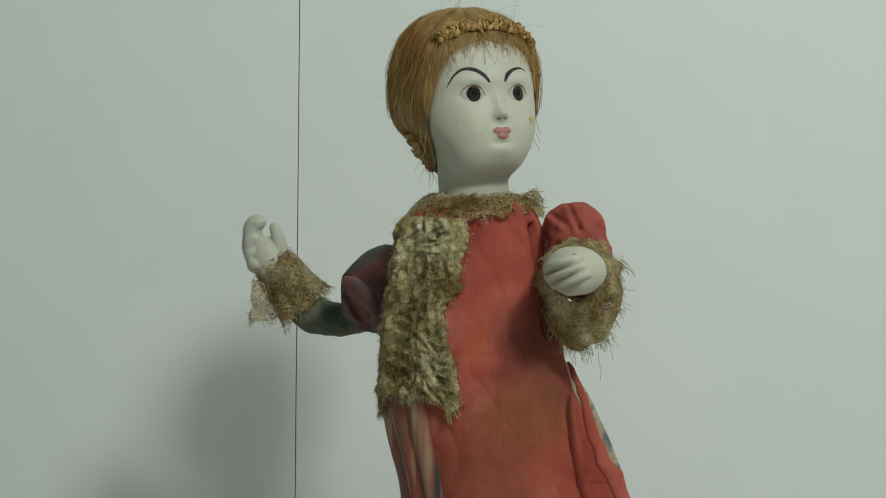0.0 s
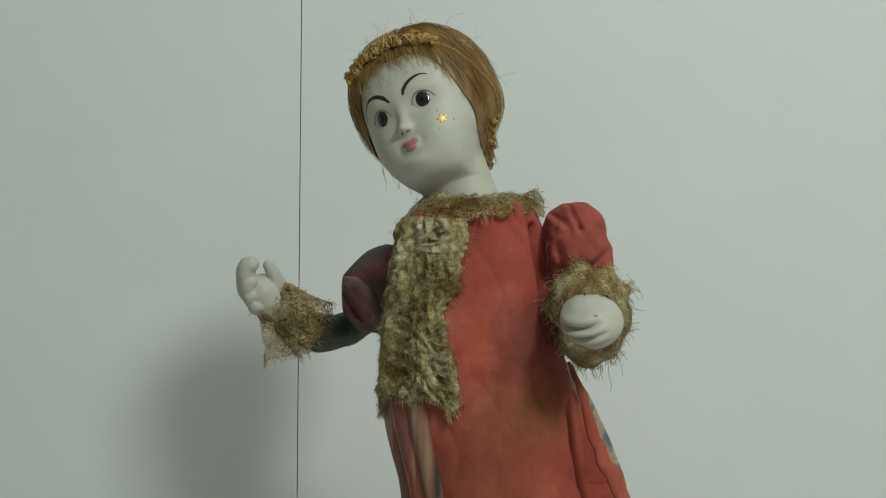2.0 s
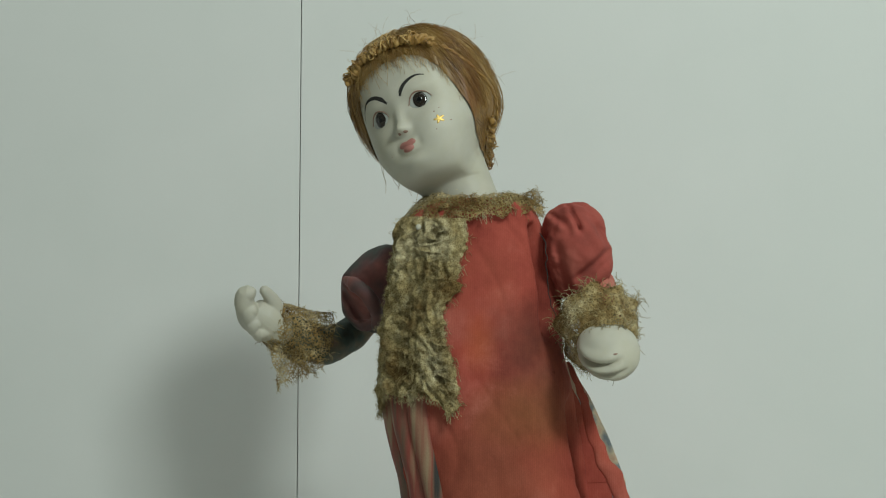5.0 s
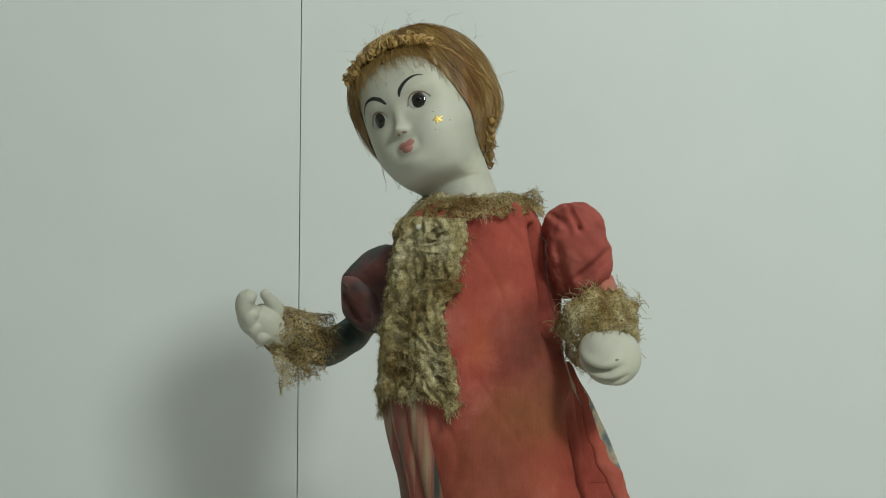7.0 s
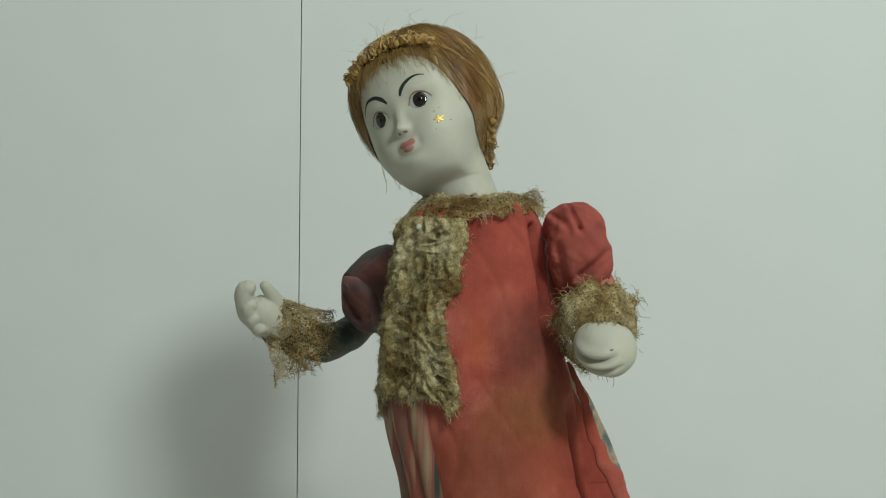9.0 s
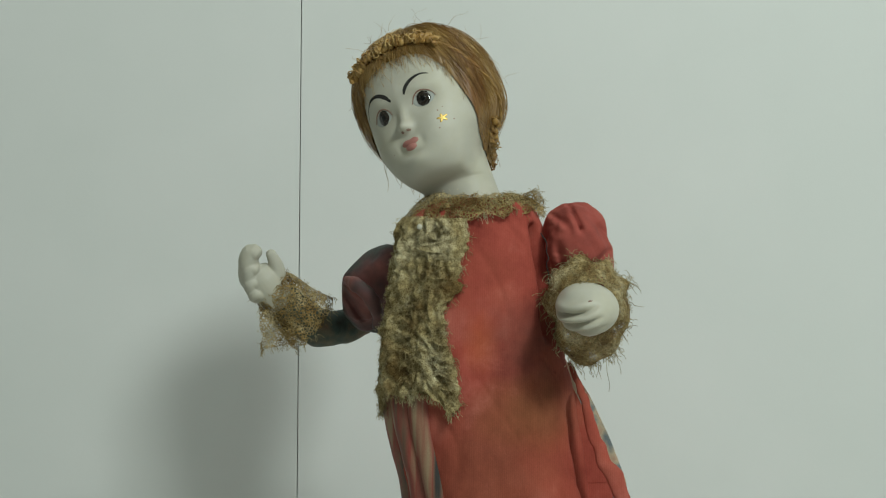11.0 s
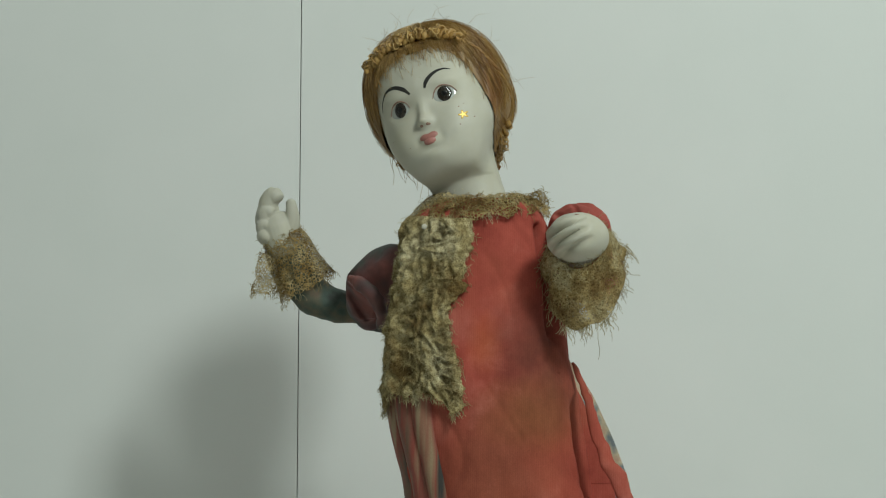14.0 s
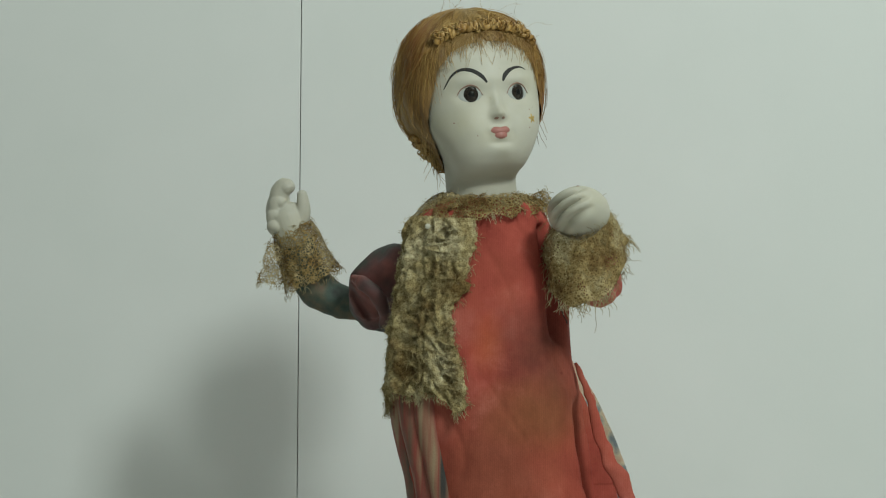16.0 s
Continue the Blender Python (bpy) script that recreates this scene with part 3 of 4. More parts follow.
def face_at(x, z, lift=0.0):
    """A place on the face by x and z in head units."""
    a, f = [np.interp(z, HROWS[:, 0], HROWS[:, k]) for k in (1, 2)]
    q = min(0.999, abs(x / a))
    return np.array([x, -(f * (1 - q ** 2.45) ** (1 / 2.45) + features(x, z) + lift), z])


def in_head(pts):
    return np.asarray(pts, float) * S + NECK


def face_patch(centre, rx, rz, lift, dome=0.0, rot=0.0, rings=7, seg=28, shape=None):
    """A small raised patch on the face: an oval or a shape(angle) times it."""
    verts = [face_at(centre[0], centre[1], lift + dome)]
    for i in range(1, rings + 1):
        for j in range(seg):
            t = 2 * np.pi * j / seg
            k = i / rings * (shape(t) if shape else 1.0)
            x, z = rx * k * math.cos(t), rz * k * math.sin(t)
            x, z = x * math.cos(rot) - z * math.sin(rot), x * math.sin(rot) + z * math.cos(rot)
            edge = -1.2 if i == rings else 0.0
            verts.append(face_at(centre[0] + x, centre[1] + z, lift * (1 if i < rings else 0.2) + dome * (1 - (i / rings) ** 2) + edge * 0.2))
    faces = [(0, 1 + j, 1 + (j + 1) % seg) for j in range(seg)]
    for i in range(rings - 1):
        o = 1 + i * seg
        faces += [(o + j, o + seg + j, o + seg + (j + 1) % seg, o + (j + 1) % seg) for j in range(seg)]
    return in_head(verts), faces


def stroke(points, widths, lift=0.5, n=26):
    """A painted brush line on the face."""
    c = curve_through(points, n)
    w = np.interp(np.linspace(0, 1, n), np.linspace(0, 1, len(widths)), widths)
    t = unit(np.gradient(c, axis=0))
    verts = []
    for p, d, k in zip(c, t, w):
        for q, l in ((-1, 0.05), (-0.5, lift), (0.5, lift), (1, 0.05)):
            verts.append(face_at(p[0] - d[1] * k * q, p[1] + d[0] * k * q, l))
    return in_head(verts), grid_faces(n, 4, False)


def hair_low(phi):
    c = abs(math.degrees(phi))
    return float(np.interp(c, [0, 20, 36, 51, 63, 75, 92, 115, 140, 180], [350, 346, 334, 304, 250, 200, 168, 148, 138, 134]))


def wig_at(phi, s, extra=0.0):
    """A place on the wig: angle from the front, 0 at its lower edge to 1 at the crown."""
    low = hair_low(phi)
    z = low + (409.5 - low) * (1 - (1 - s) ** 1.5)
    c = abs(math.degrees(phi))
    full = np.interp(c, [0, 40, 70, 100, 180], [5, 8, 14, 14, 22] if phi > 0 else [5, 8, 18, 27, 22])
    puff = full * min(1, 0.10 + s * 3.2) ** 0.8 + extra
    crown = np.interp(z, [320, 409], [0, 13 if phi < 0.3 else 9])
    p = skull(z, phi, puff)
    p[2] += crown * min(1, s * 3) + extra * 0.5 * s
    return p


def band_z(c):
    return float(np.interp(abs(c), [0, 25, 45, 65, 85, 100, 115], [372, 368, 356, 330, 290, 245, 200]))


def wig_on(phi, z, extra):
    low = hair_low(phi)
    k = min(0.9999, max(0.0, (z - low) / (409.5 - low)))
    return wig_at(phi, 1 - (1 - k) ** (1 / 1.5), extra)


def braid_geo(c0, c1, zfun, turns, rad, twist, n, extra, curls=0):
    """Two strands twisted along a line on the wig."""
    line = []
    for c in np.linspace(c0, c1, n):
        line.append(wig_on(math.radians(c), zfun(c), extra))
    line = np.array(line)
    tan = unit(np.gradient(line, axis=0))
    out = unit(line - np.array([0, 0, 250]))
    side = np.cross(tan, out)
    geos = []
    for ph in (0, np.pi):
        ang = np.linspace(0, turns * 2 * np.pi, n) + ph
        wob = 1 + 0.15 * np.sin(ang * 0.37 + ph)
        p = line + (np.cos(ang) * wob)[:, None] * side * twist + (np.sin(ang))[:, None] * out * twist * 0.7
        geos.append(tube(in_head(p), rad * S * (1 + 0.3 * np.sin(ang * 1.7)), 8))
    if curls:
        k = rng.integers(0, n, curls)
        spots = line[k] + out[k] * rng.uniform(0, 7, (curls, 1)) + side[k] * rng.normal(0, 5, (curls, 1))
        geos.append(loops(in_head(spots), tan[k] + 0.4 * out[k], 6.0 * S, 1.7 * S, 0.5))
    return join(*geos)[:2]


def build_head():
    zs = np.concatenate([np.linspace(-30, 100, 14), np.linspace(104, 300, 84), np.linspace(305, 409.9, 26)])
    phis = np.linspace(-np.pi, np.pi, 145)[:-1]
    # columns gather towards the middle of the face
    phis = phis - 0.35 * np.sin(phis) * (np.abs(phis) < np.pi)
    verts = [skull(z, ph) for z in zs for ph in phis]
    n = len(phis)
    geo = in_head(verts), grid_faces(len(zs), n, True) + [tuple(range((len(zs) - 1) * n, len(zs) * n))]
    head = part("head", geo, PORC, figure, "white bisque head with painted features", NECK)
    for sx in (-1, 1):
        almond = lambda t: 1.0 - 0.12 * abs(math.sin(t)) ** 2
        part("eye", face_patch((sx * 43, 258), 19.5, 14.2, 0.8, 3.0, 0, 7, 30, almond), EYE_WHITE, head, "grey-white glass eye")
        part("iris", face_patch((sx * 43 + 1, 258.5), 13.4, 13.4, 2.4, 5.0), IRIS, head, "dark brown glass iris")
        part("pupil", face_patch((sx * 43 + 1, 258.5), 6.5, 6.5, 6.6, 1.0, 0, 4, 18), PUPIL, head)
        lid = [(sx * 22, 256), (sx * 30, 269), (sx * 43, 274), (sx * 57, 269), (sx * 65, 257)]
        part("eyelid_line", stroke(lid, [0.5, 1.0, 1.3, 1.0, 0.5], 1.4), NOSTRIL, head, "fine painted lid line")
        brow = [(-14, 277), (-24, 290), (-40, 300), (-58, 301), (-72, 291), (-83, 272)] if sx < 0 else [(15, 278), (20, 288), (29, 296), (41, 301), (54, 302), (65, 298)]
        part("eyebrow", stroke(brow, [1.8, 3.9, 3.4, 2.4, 1.5, 0.6]), INK, head, "arched black painted eyebrow")
        part("nostril", face_patch((sx * 6.5, 213.5), 3.6, 2.2, 0.5, 0.2, 0, 3, 12), NOSTRIL, head, "faint painted nostril")
    bow = lambda t: 1.0 - (0.30 * math.exp(-((t - np.pi / 2) / 0.35) ** 2)) + 0.12 * math.exp(-((t - 1.0) / 0.3) ** 2) + 0.12 * math.exp(-((t - 2.14) / 0.3) ** 2)
    part("upper_lip", face_patch((0, 193), 17.5, 7.0, 0.5, 1.8, 0, 6, 40, bow), LIP, head, "rose painted lip")
    part("lower_lip", face_patch((0, 184.5), 11.5, 6.2, 0.6, 2.0, 0, 6, 32), LIP, head, "rose painted lip")
    star = lambda t: 0.45 + 0.55 * abs(math.cos(2.5 * (t - np.pi / 2))) ** 2.2
    part("star", face_patch((66, 212), 9, 9, 0.5, 0.2, 0.15, 4, 40, star), GILT, head, "small worn gilt star")
    for x, z, r in ((62, 228, 1.5), (80, 205, 1.3), (58, 196, 1.3), (-74, 212, 1.5), (-40, 186, 1.2), (70, 232, 1.0)):
        part("speck", face_patch((x, z), r, r, 0.3, 0.1, 0, 2, 8), NOSTRIL, head, "dark speck")
    build_wig(head)
    return head


def build_wig(head):
    m, n = 46, 180
    verts = []
    for i in range(m):
        s = i / (m - 1)
        for j in range(n):
            ph = -np.pi + 2 * np.pi * j / n
            c = math.degrees(ph)
            comb = 4.5 * noise.noise((math.cos(ph) * 6, math.sin(ph) * 6, s * 1.8)) + 2.4 * noise.noise((math.cos(ph) * 24, math.sin(ph) * 24, s * 2))
            p = wig_at(ph, s, comb * (1 - s * 0.7))
            # the band presses a groove into the hair
            dz = p[2] - band_z(c)
            groove = -5 * math.exp(-(dz / 6) ** 2) if abs(c) < 116 else 0
            p = wig_at(ph, s, comb * (1 - s * 0.7) + groove)
            verts.append(p)
    geo = in_head(verts), grid_faces(m, n, True) + [tuple(range((m - 1) * n, m * n))]
    part("wig", geo, HAIR, head, "golden brown mohair wig combed close to the head")
    part("braid", braid_geo(-50, 52, band_z, 9, 4.4, 6.0, 420, 6, 70), BRAID, head, "raised plait of golden hair across the crown")
    for a, b in ((-50, -112), (52, 112)):
        part("hair_band", braid_geo(a, b, band_z, 5, 1.7, 1.6, 90, 1.5), BRAID, head, "thin twisted cord of hair")
    part("nape_plait", braid_geo(96, 264, lambda c: 205 - 62 * math.sin(math.radians((c - 96) / 168 * 180)) ** 0.7, 15, 4.4, 5.6, 420, 5, 90), BRAID, head, "plait pinned round the nape")
    strands = []
    for k in range(2300):
        ph = rng.uniform(-np.pi, np.pi)
        s0 = rng.uniform(0.0, 0.55)
        s1 = s0 + rng.uniform(0.2, 0.5)
        away = 0.42 * math.sin(min(np.pi, abs(ph) * 1.2)) * np.sign(ph)
        drift, e0, e1 = away + rng.normal(0, 0.08), rng.uniform(-0.5, 1.4), rng.uniform(-0.5, 1.6)
        if rng.random() < 0.16:
            e0 += rng.uniform(1, 9)
            e1 += rng.uniform(0, 4)
            drift += rng.normal(0, 0.2)
        pts = [wig_at(ph + drift * q, min(0.99, s1 + (s0 - s1) * q), e1 + (e0 - e1) * q + 0.9 * math.sin(3 * q)) for q in np.linspace(0, 1, 8)]
        strands.append(tube(in_head(pts), rng.uniform(0.25, 0.5) * S, 3, caps=False))
    # wispy fringe that falls from the band on the forehead
    for k in range(900):
        c = rng.uniform(-64, 64)
        zt = band_z(c) - 4
        low = hair_low(math.radians(c)) + rng.normal(1, 9) - abs(rng.normal(0, 16)) * (rng.random() < 0.3)
        d = rng.normal(0, 7) + 0.12 * c
        pts = []
        for q in np.linspace(0, 1, 8):
            z = zt + (low - zt) * q
            lift = 11 * (1 - q) ** 0.8 + 1.0
            pts.append(skull(z, math.radians(c + d * q), lift * (0.9 + 0.1 * math.sin(k))))
        strands.append(tube(in_head(pts), 0.25 * S, 3, caps=False))
    tagged(part("loose_hair", join(*strands), BRAID, head, "loose strands of golden hair"), kind="stuff")
    stray = []
    for k in range(46):
        c = rng.choice([rng.uniform(75, 125), rng.uniform(-125, -75)])
        p = in_head([wig_at(math.radians(c), rng.uniform(0.0, 0.08), 2)])[0]
        stray.append(thread(p, (0.1 * np.sign(c), rng.normal(0, 0.2), -1), rng.uniform(15, 60) * S, 0.55 * S, 0.12, 0.1, 9))
    for k in range(70):
        c = rng.uniform(-180, 180)
        p = in_head([wig_at(math.radians(c), rng.uniform(0.3, 0.95), 2)])[0]
        o = unit(p - in_head([[0, 0, 330]])[0])
        stray.append(thread(p, 0.6 * o + rng.normal(0, 0.7, 3), rng.uniform(12, 60) * S, 0.28 * S, 0.3, 0.05, 10))
    tagged(part("stray_hair", join(*stray), HAIR, head, "stray hairs"), kind="stuff")


# ---- arms ----
BACKSET = 0.095                   # the right arm stands behind the axis
ELBOW_R = at(655, 562, 0.014 - BACKSET)
HAND_R = at(482, 468, 0.024 - BACKSET)
ELBOW_L = at(1045, 500, 0.006)
PALM_L = at(1017, 482, 0.062)


def smooth_part(ob, voxel):
    r = ob.modifiers.new("remesh", "REMESH")
    r.mode, r.voxel_size, r.use_smooth_shade = "VOXEL", voxel, True
    s = ob.modifiers.new("smooth", "SMOOTH")
    s.factor, s.iterations = 0.5, 14
    return ob


def finger(pts, radii, n=12):
    p = curve_through(pts, n)
    r = np.interp(np.linspace(0, 1, n), np.linspace(0, 1, len(radii)), radii) * S
    r[0] *= 0.55
    r[-1] *= 0.5
    return tube(p, r, 26)


def cuff(base, tip, r_hand, r_back, flat, seed, sag, count, fringe, fray=4.2):
    """A lace frill round a wrist: narrow at the hand (tip), wide towards the elbow (base)."""
    rows, cols = 14, 64
    axis = unit(base - tip)
    a = unit(np.cross(axis, [0, -1, 0.02]))
    b = np.cross(axis, a)
    long = np.linalg.norm(base - tip)
    pts = np.zeros((rows, cols, 3))
    for i in range(rows):
        s = i / (rows - 1)
        for j in range(cols):
            ph = 2 * np.pi * j / cols
            r = (r_hand + (r_back - r_hand) * s ** 0.8) * S
            r *= 1 + 0.05 * s * math.sin(9 * ph + seed) + 0.14 * noise.noise((math.cos(ph) * 2.5, math.sin(ph) * 2.5, s * 2 + seed))
            w = a * math.cos(ph) + b * math.sin(ph) * flat
            hang = max(0, -w[2]) * sag * S * s
            pts[i, j] = tip + axis * long * s * (1 + 0.14 * noise.noise((math.cos(ph) * 3, math.sin(ph) * 3, seed + 5))) + w * r + np.array([0, 0, -hang])
    nrm = grid_normals(pts, True)
    mid = (base + tip) / 2
    if ((pts - mid) * nrm).sum() < 0:
        nrm = -nrm
    way = unit(pts[-1] - pts[-4])
    return lace_mesh(pts, nrm, rows, cols, True, count, 4.2 * S, np.vstack([pts[-1], pts[-1], pts[0]]), np.vstack([way, way, -way * 0.6]), fringe, 0, 2.0, fray)


def fold_line(v, a, b, wide, deep, ridge):
    """Presses a valley along a line into the front of a cloth shape, with a ridge below it."""
    v, a, b = np.array(v, float), np.asarray(a), np.asarray(b)
    mid = v[:, 1].mean()
    ab = (b - a)[[0, 2]]
    side = np.array([-ab[1], ab[0]]) / np.linalg.norm(ab)
    for p in v:
        if p[1] > mid:
            continue
        ap = (p - a)[[0, 2]]
        k = ap @ ab / (ab @ ab)
        fade = min(1.0, max(0.0, (k + 0.15) * 5)) * min(1.0, max(0.0, (1.15 - k) * 5))
        d = ap @ side
        p[1] += fade * (deep * math.exp(-(d / wide) ** 2) - ridge * math.exp(-((d - 1.9 * wide) / (1.3 * wide)) ** 2))
    return v


def build_sleeve_right():
    path = curve_through([at(728, 478, -0.020), at(692, 482, -0.028), at(658, 505, -0.040), at(648, 540, -0.048), at(662, 572, -0.052)], 70)
    geo = tube(path, np.interp(np.linspace(0, 1, 70), [0, 0.2, 0.45, 0.75, 1], [38, 49, 55, 49, 30]) * S, 90)
    v = crumple(crumple(geo[0], 45, 0.0022, 4.0, 1), 150, 0.0007, 5.0)
    # the gathered cloth is drawn flat towards the corner of the puff
    for q, n in ((at(603, 520, -0.04), (-1, 0, 0)), (at(630, 462, -0.04), (-0.70, 0, 0.71))):
        n = np.array(n, float)
        d = (v - q) @ n
        v = v - np.outer(np.maximum(d, 0) * 0.85, n)
    v = fold_line(v, at(668, 536, -0.04), at(606, 490, -0.04), 5 * S, 0.0050, 0.0035)
    v = fold_line(v, at(660, 590, -0.04), at(664, 530, -0.04), 5 * S, 0.0035, 0.0015)
    v = fold_line(v, at(640, 566, -0.04), at(612, 520, -0.04), 6 * S, 0.0025, 0.0015)
    part("upper_sleeve", (v, geo[1]), DARK_SILK, figure, "dark shot silk puffed upper sleeve")
    roll = curve_through([at(611, 494, -0.024), at(628, 504, -0.012), at(650, 524, -0.006), at(664, 548, -0.010), at(668, 582, -0.022)], 50)
    geo = tube(roll, np.interp(np.linspace(0, 1, 50), [0, 0.2, 0.6, 1], [7, 12, 15, 9]) * S, 24, 0.8)
    part("sleeve_fold", (crumple(geo[0], 120, 0.0010, 8.0), geo[1]), DARK_SILK, figure, "rolled fold of dark shot silk")
    path = curve_through([at(715, 548, -0.044), at(682, 558, -0.058), at(662, 562, -0.068), at(640, 564, -0.076)], 26)
    geo = tube(path, np.interp(np.linspace(0, 1, 26), [0, 0.5, 1], [30, 31, 26]) * S, 36)
    part("elbow_sleeve", (crumple(geo[0], 110, 0.0014, 3.0), geo[1]), DARK_SILK, figure, "dark silk sleeve at the elbow")


def at_back(u, v, d):
    return at(u, v, d - BACKSET)


def build_forearm_right():
    path = curve_through([at_back(690, 530, 0.006), at_back(650, 558, 0.012), at_back(600, 566, 0.015), at_back(555, 556, 0.018), at_back(522, 524, 0.021), at_back(494, 482, 0.024)], 60)
    geo = tube(path, np.interp(np.linspace(0, 1, 60), [0, 0.25, 0.6, 0.8, 1], [26, 29, 36, 37, 30]) * S, 40)
    v = crumple(geo[0], 120, 0.0013, 7.0)
    arm = part("forearm", (v, geo[1]), GREEN_SILK, figure, "bent forearm in teal and brown checked silk", ELBOW_R)
    lace = cuff(at_back(542, 542, 0.020), at_back(480, 462, 0.024), 38, 56, 0.9, 2.0, 12, 170, 90)
    part("lace_cuff", lace, [NET, THREAD], arm, "ragged cream lace cuff")
    return arm


def build_hand_right():
    d = 0.024
    geos = [finger([at_back(497, 500, d), at_back(481, 468, d), at_back(468, 444, d), at_back(458, 424, d)], [30, 35, 33, 20], 20),
            finger([at_back(466, 458, d), at_back(450, 438, d), at_back(446, 408, d + 0.001)], [27, 25, 17], 18),
            finger([at_back(452, 434, d), at_back(446, 410, d + 0.002), at_back(453, 394, d + 0.004), at_back(463, 404, d + 0.006)], [21, 19, 17, 13]),
            finger([at_back(478, 455, d + 0.002), at_back(466, 432, d + 0.003)], [24, 14]),
            finger([at_back(448, 448, d + 0.001), at_back(443, 430, d + 0.004), at_back(447, 423, d + 0.0048), at_back(459, 429, d + 0.0058)], [17, 14.5, 13.5, 10]),
            finger([at_back(450, 462, d + 0.001), at_back(443, 451, d + 0.004), at_back(447, 447, d + 0.0048), at_back(460, 452, d + 0.0055)], [16, 13.5, 13, 10]),
            finger([at_back(456, 474, d + 0.001), at_back(447, 469, d + 0.004), at_back(451, 467, d + 0.006), at_back(463, 471, d + 0.006)], [15, 12.5, 12, 9]),
            finger([at_back(490, 462, d + 0.001), at_back(493, 432, d + 0.003), at_back(488, 411, d + 0.004), at_back(482, 395, d + 0.004)], [20, 15, 11.5, 8.5])]
    hand = part("porcelain_hand", join(*geos)[:2], PORC, figure, "white bisque hand with bent fingers and raised thumb", HAND_R)
    smooth_part(hand, 0.0004)
    return hand


def build_frill_right(arm):
    """The torn end of lace that hangs from the right cuff."""
    rows, cols = 22, 14
    pts = np.zeros((rows, cols, 3))
    for i in range(rows):
        s = i / (rows - 1)
        for j in range(cols):
            q = j / (cols - 1)
            u = 446 + 56 * q + 4 * s - 10 * s * (1 - q) + 6 * noise.noise((q * 3, s * 4, 1))
            v = 494 + 18 * q + 78 * s * (1 - 0.35 * q) + 6 * noise.noise((q * 6, 3, s))
            pts[i, j] = at_back(u, v, 0.030 + 0.004 * math.sin(q * 7 + s * 2))
    nrm = np.tile([0, -1.0, 0], (rows, cols, 1))
    way = np.tile([0, 0, -1.0], (cols, 1))
    geo = lace_mesh(pts, nrm, rows, cols, False, 130, 3.2 * S, pts[-1], way, 40)
    return part("lace_end", geo, [NET, THREAD], arm, "torn hanging end of lace net", at_back(476, 500, 0.028))


def build_sleeve_left():
    path = curve_through([at(978, 404, 0.002), at(1008, 410, 0.010), at(1020, 436, 0.014), at(1026, 478, 0.013), at(1030, 514, 0.009)], 80)
    geo = tube(path, np.interp(np.linspace(0, 1, 80), [0, 0.2, 0.45, 0.75, 1], [38, 52, 58, 57, 45]) * S, 100)
    geo = crease(geo, path, 24, 0.0014, 11.0)
    v = crumple(crumple(geo[0], 38, 0.0028, 14.0, 1), 140, 0.0008, 15.0)
    v = fold_line(v, at(1024, 408, 0.02), at(1004, 358, 0.02), 4 * S, 0.0045, 0.0020)
    v = fold_line(v, at(1000, 398, 0.02), at(966, 372, 0.02), 5 * S, 0.0025, 0.0020)
    v = fold_line(v, at(1082, 440, 0.02), at(1022, 490, 0.02), 6 * S, 0.0040, -0.0030)
    v = fold_line(v, at(1010, 556, 0.02), at(985, 440, 0.02), 8 * S, 0.0030, 0.0010)
    v = fold_line(v, at(1076, 430, 0.02), at(1040, 380, 0.02), 7 * S, 0.0022, 0.0015)
    part("upper_sleeve", (v, geo[1]), SLEEVE_RED, figure, "coral cotton puffed upper sleeve, creased")


def build_arm_left():
    path = curve_through([at(1046, 496, -0.003), at(1045, 500, 0.006), at(1040, 500, 0.022), at(1030, 492, 0.042)], 40)
    geo = tube(path, np.interp(np.linspace(0, 1, 40), [0, 0.25, 0.6, 1], [30, 42, 43, 36]) * S, 44, up=(0, 0, 1))
    geo = crease(geo, path, 30, 0.0016, 21.0)
    arm = part("forearm", (crumple(geo[0], 90, 0.0016, 17.0), geo[1]), PALE_RED, figure, "forearm in creased faded coral cotton", ELBOW_L)
    lace = cuff(at(1029, 497, 0.034), at(1019, 487, 0.058), 45, 70, 1.0, 5.0, 50, 420, 380, 6.5)
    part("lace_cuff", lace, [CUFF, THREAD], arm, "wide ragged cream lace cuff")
    loose = [thread(at(1062, 560, 0.034), (0.5, -0.2, -0.6), 84 * S, 0.7 * S, 0.22, 0.6, 12), thread(at(1050, 570, 0.034), (0.3, -0.2, -0.8), 104 * S, 0.7 * S, 0.25, 0.5, 12)]
    part("loose_thread", join(*loose)[:2], THREAD, arm, "grey loose thread")
    return arm


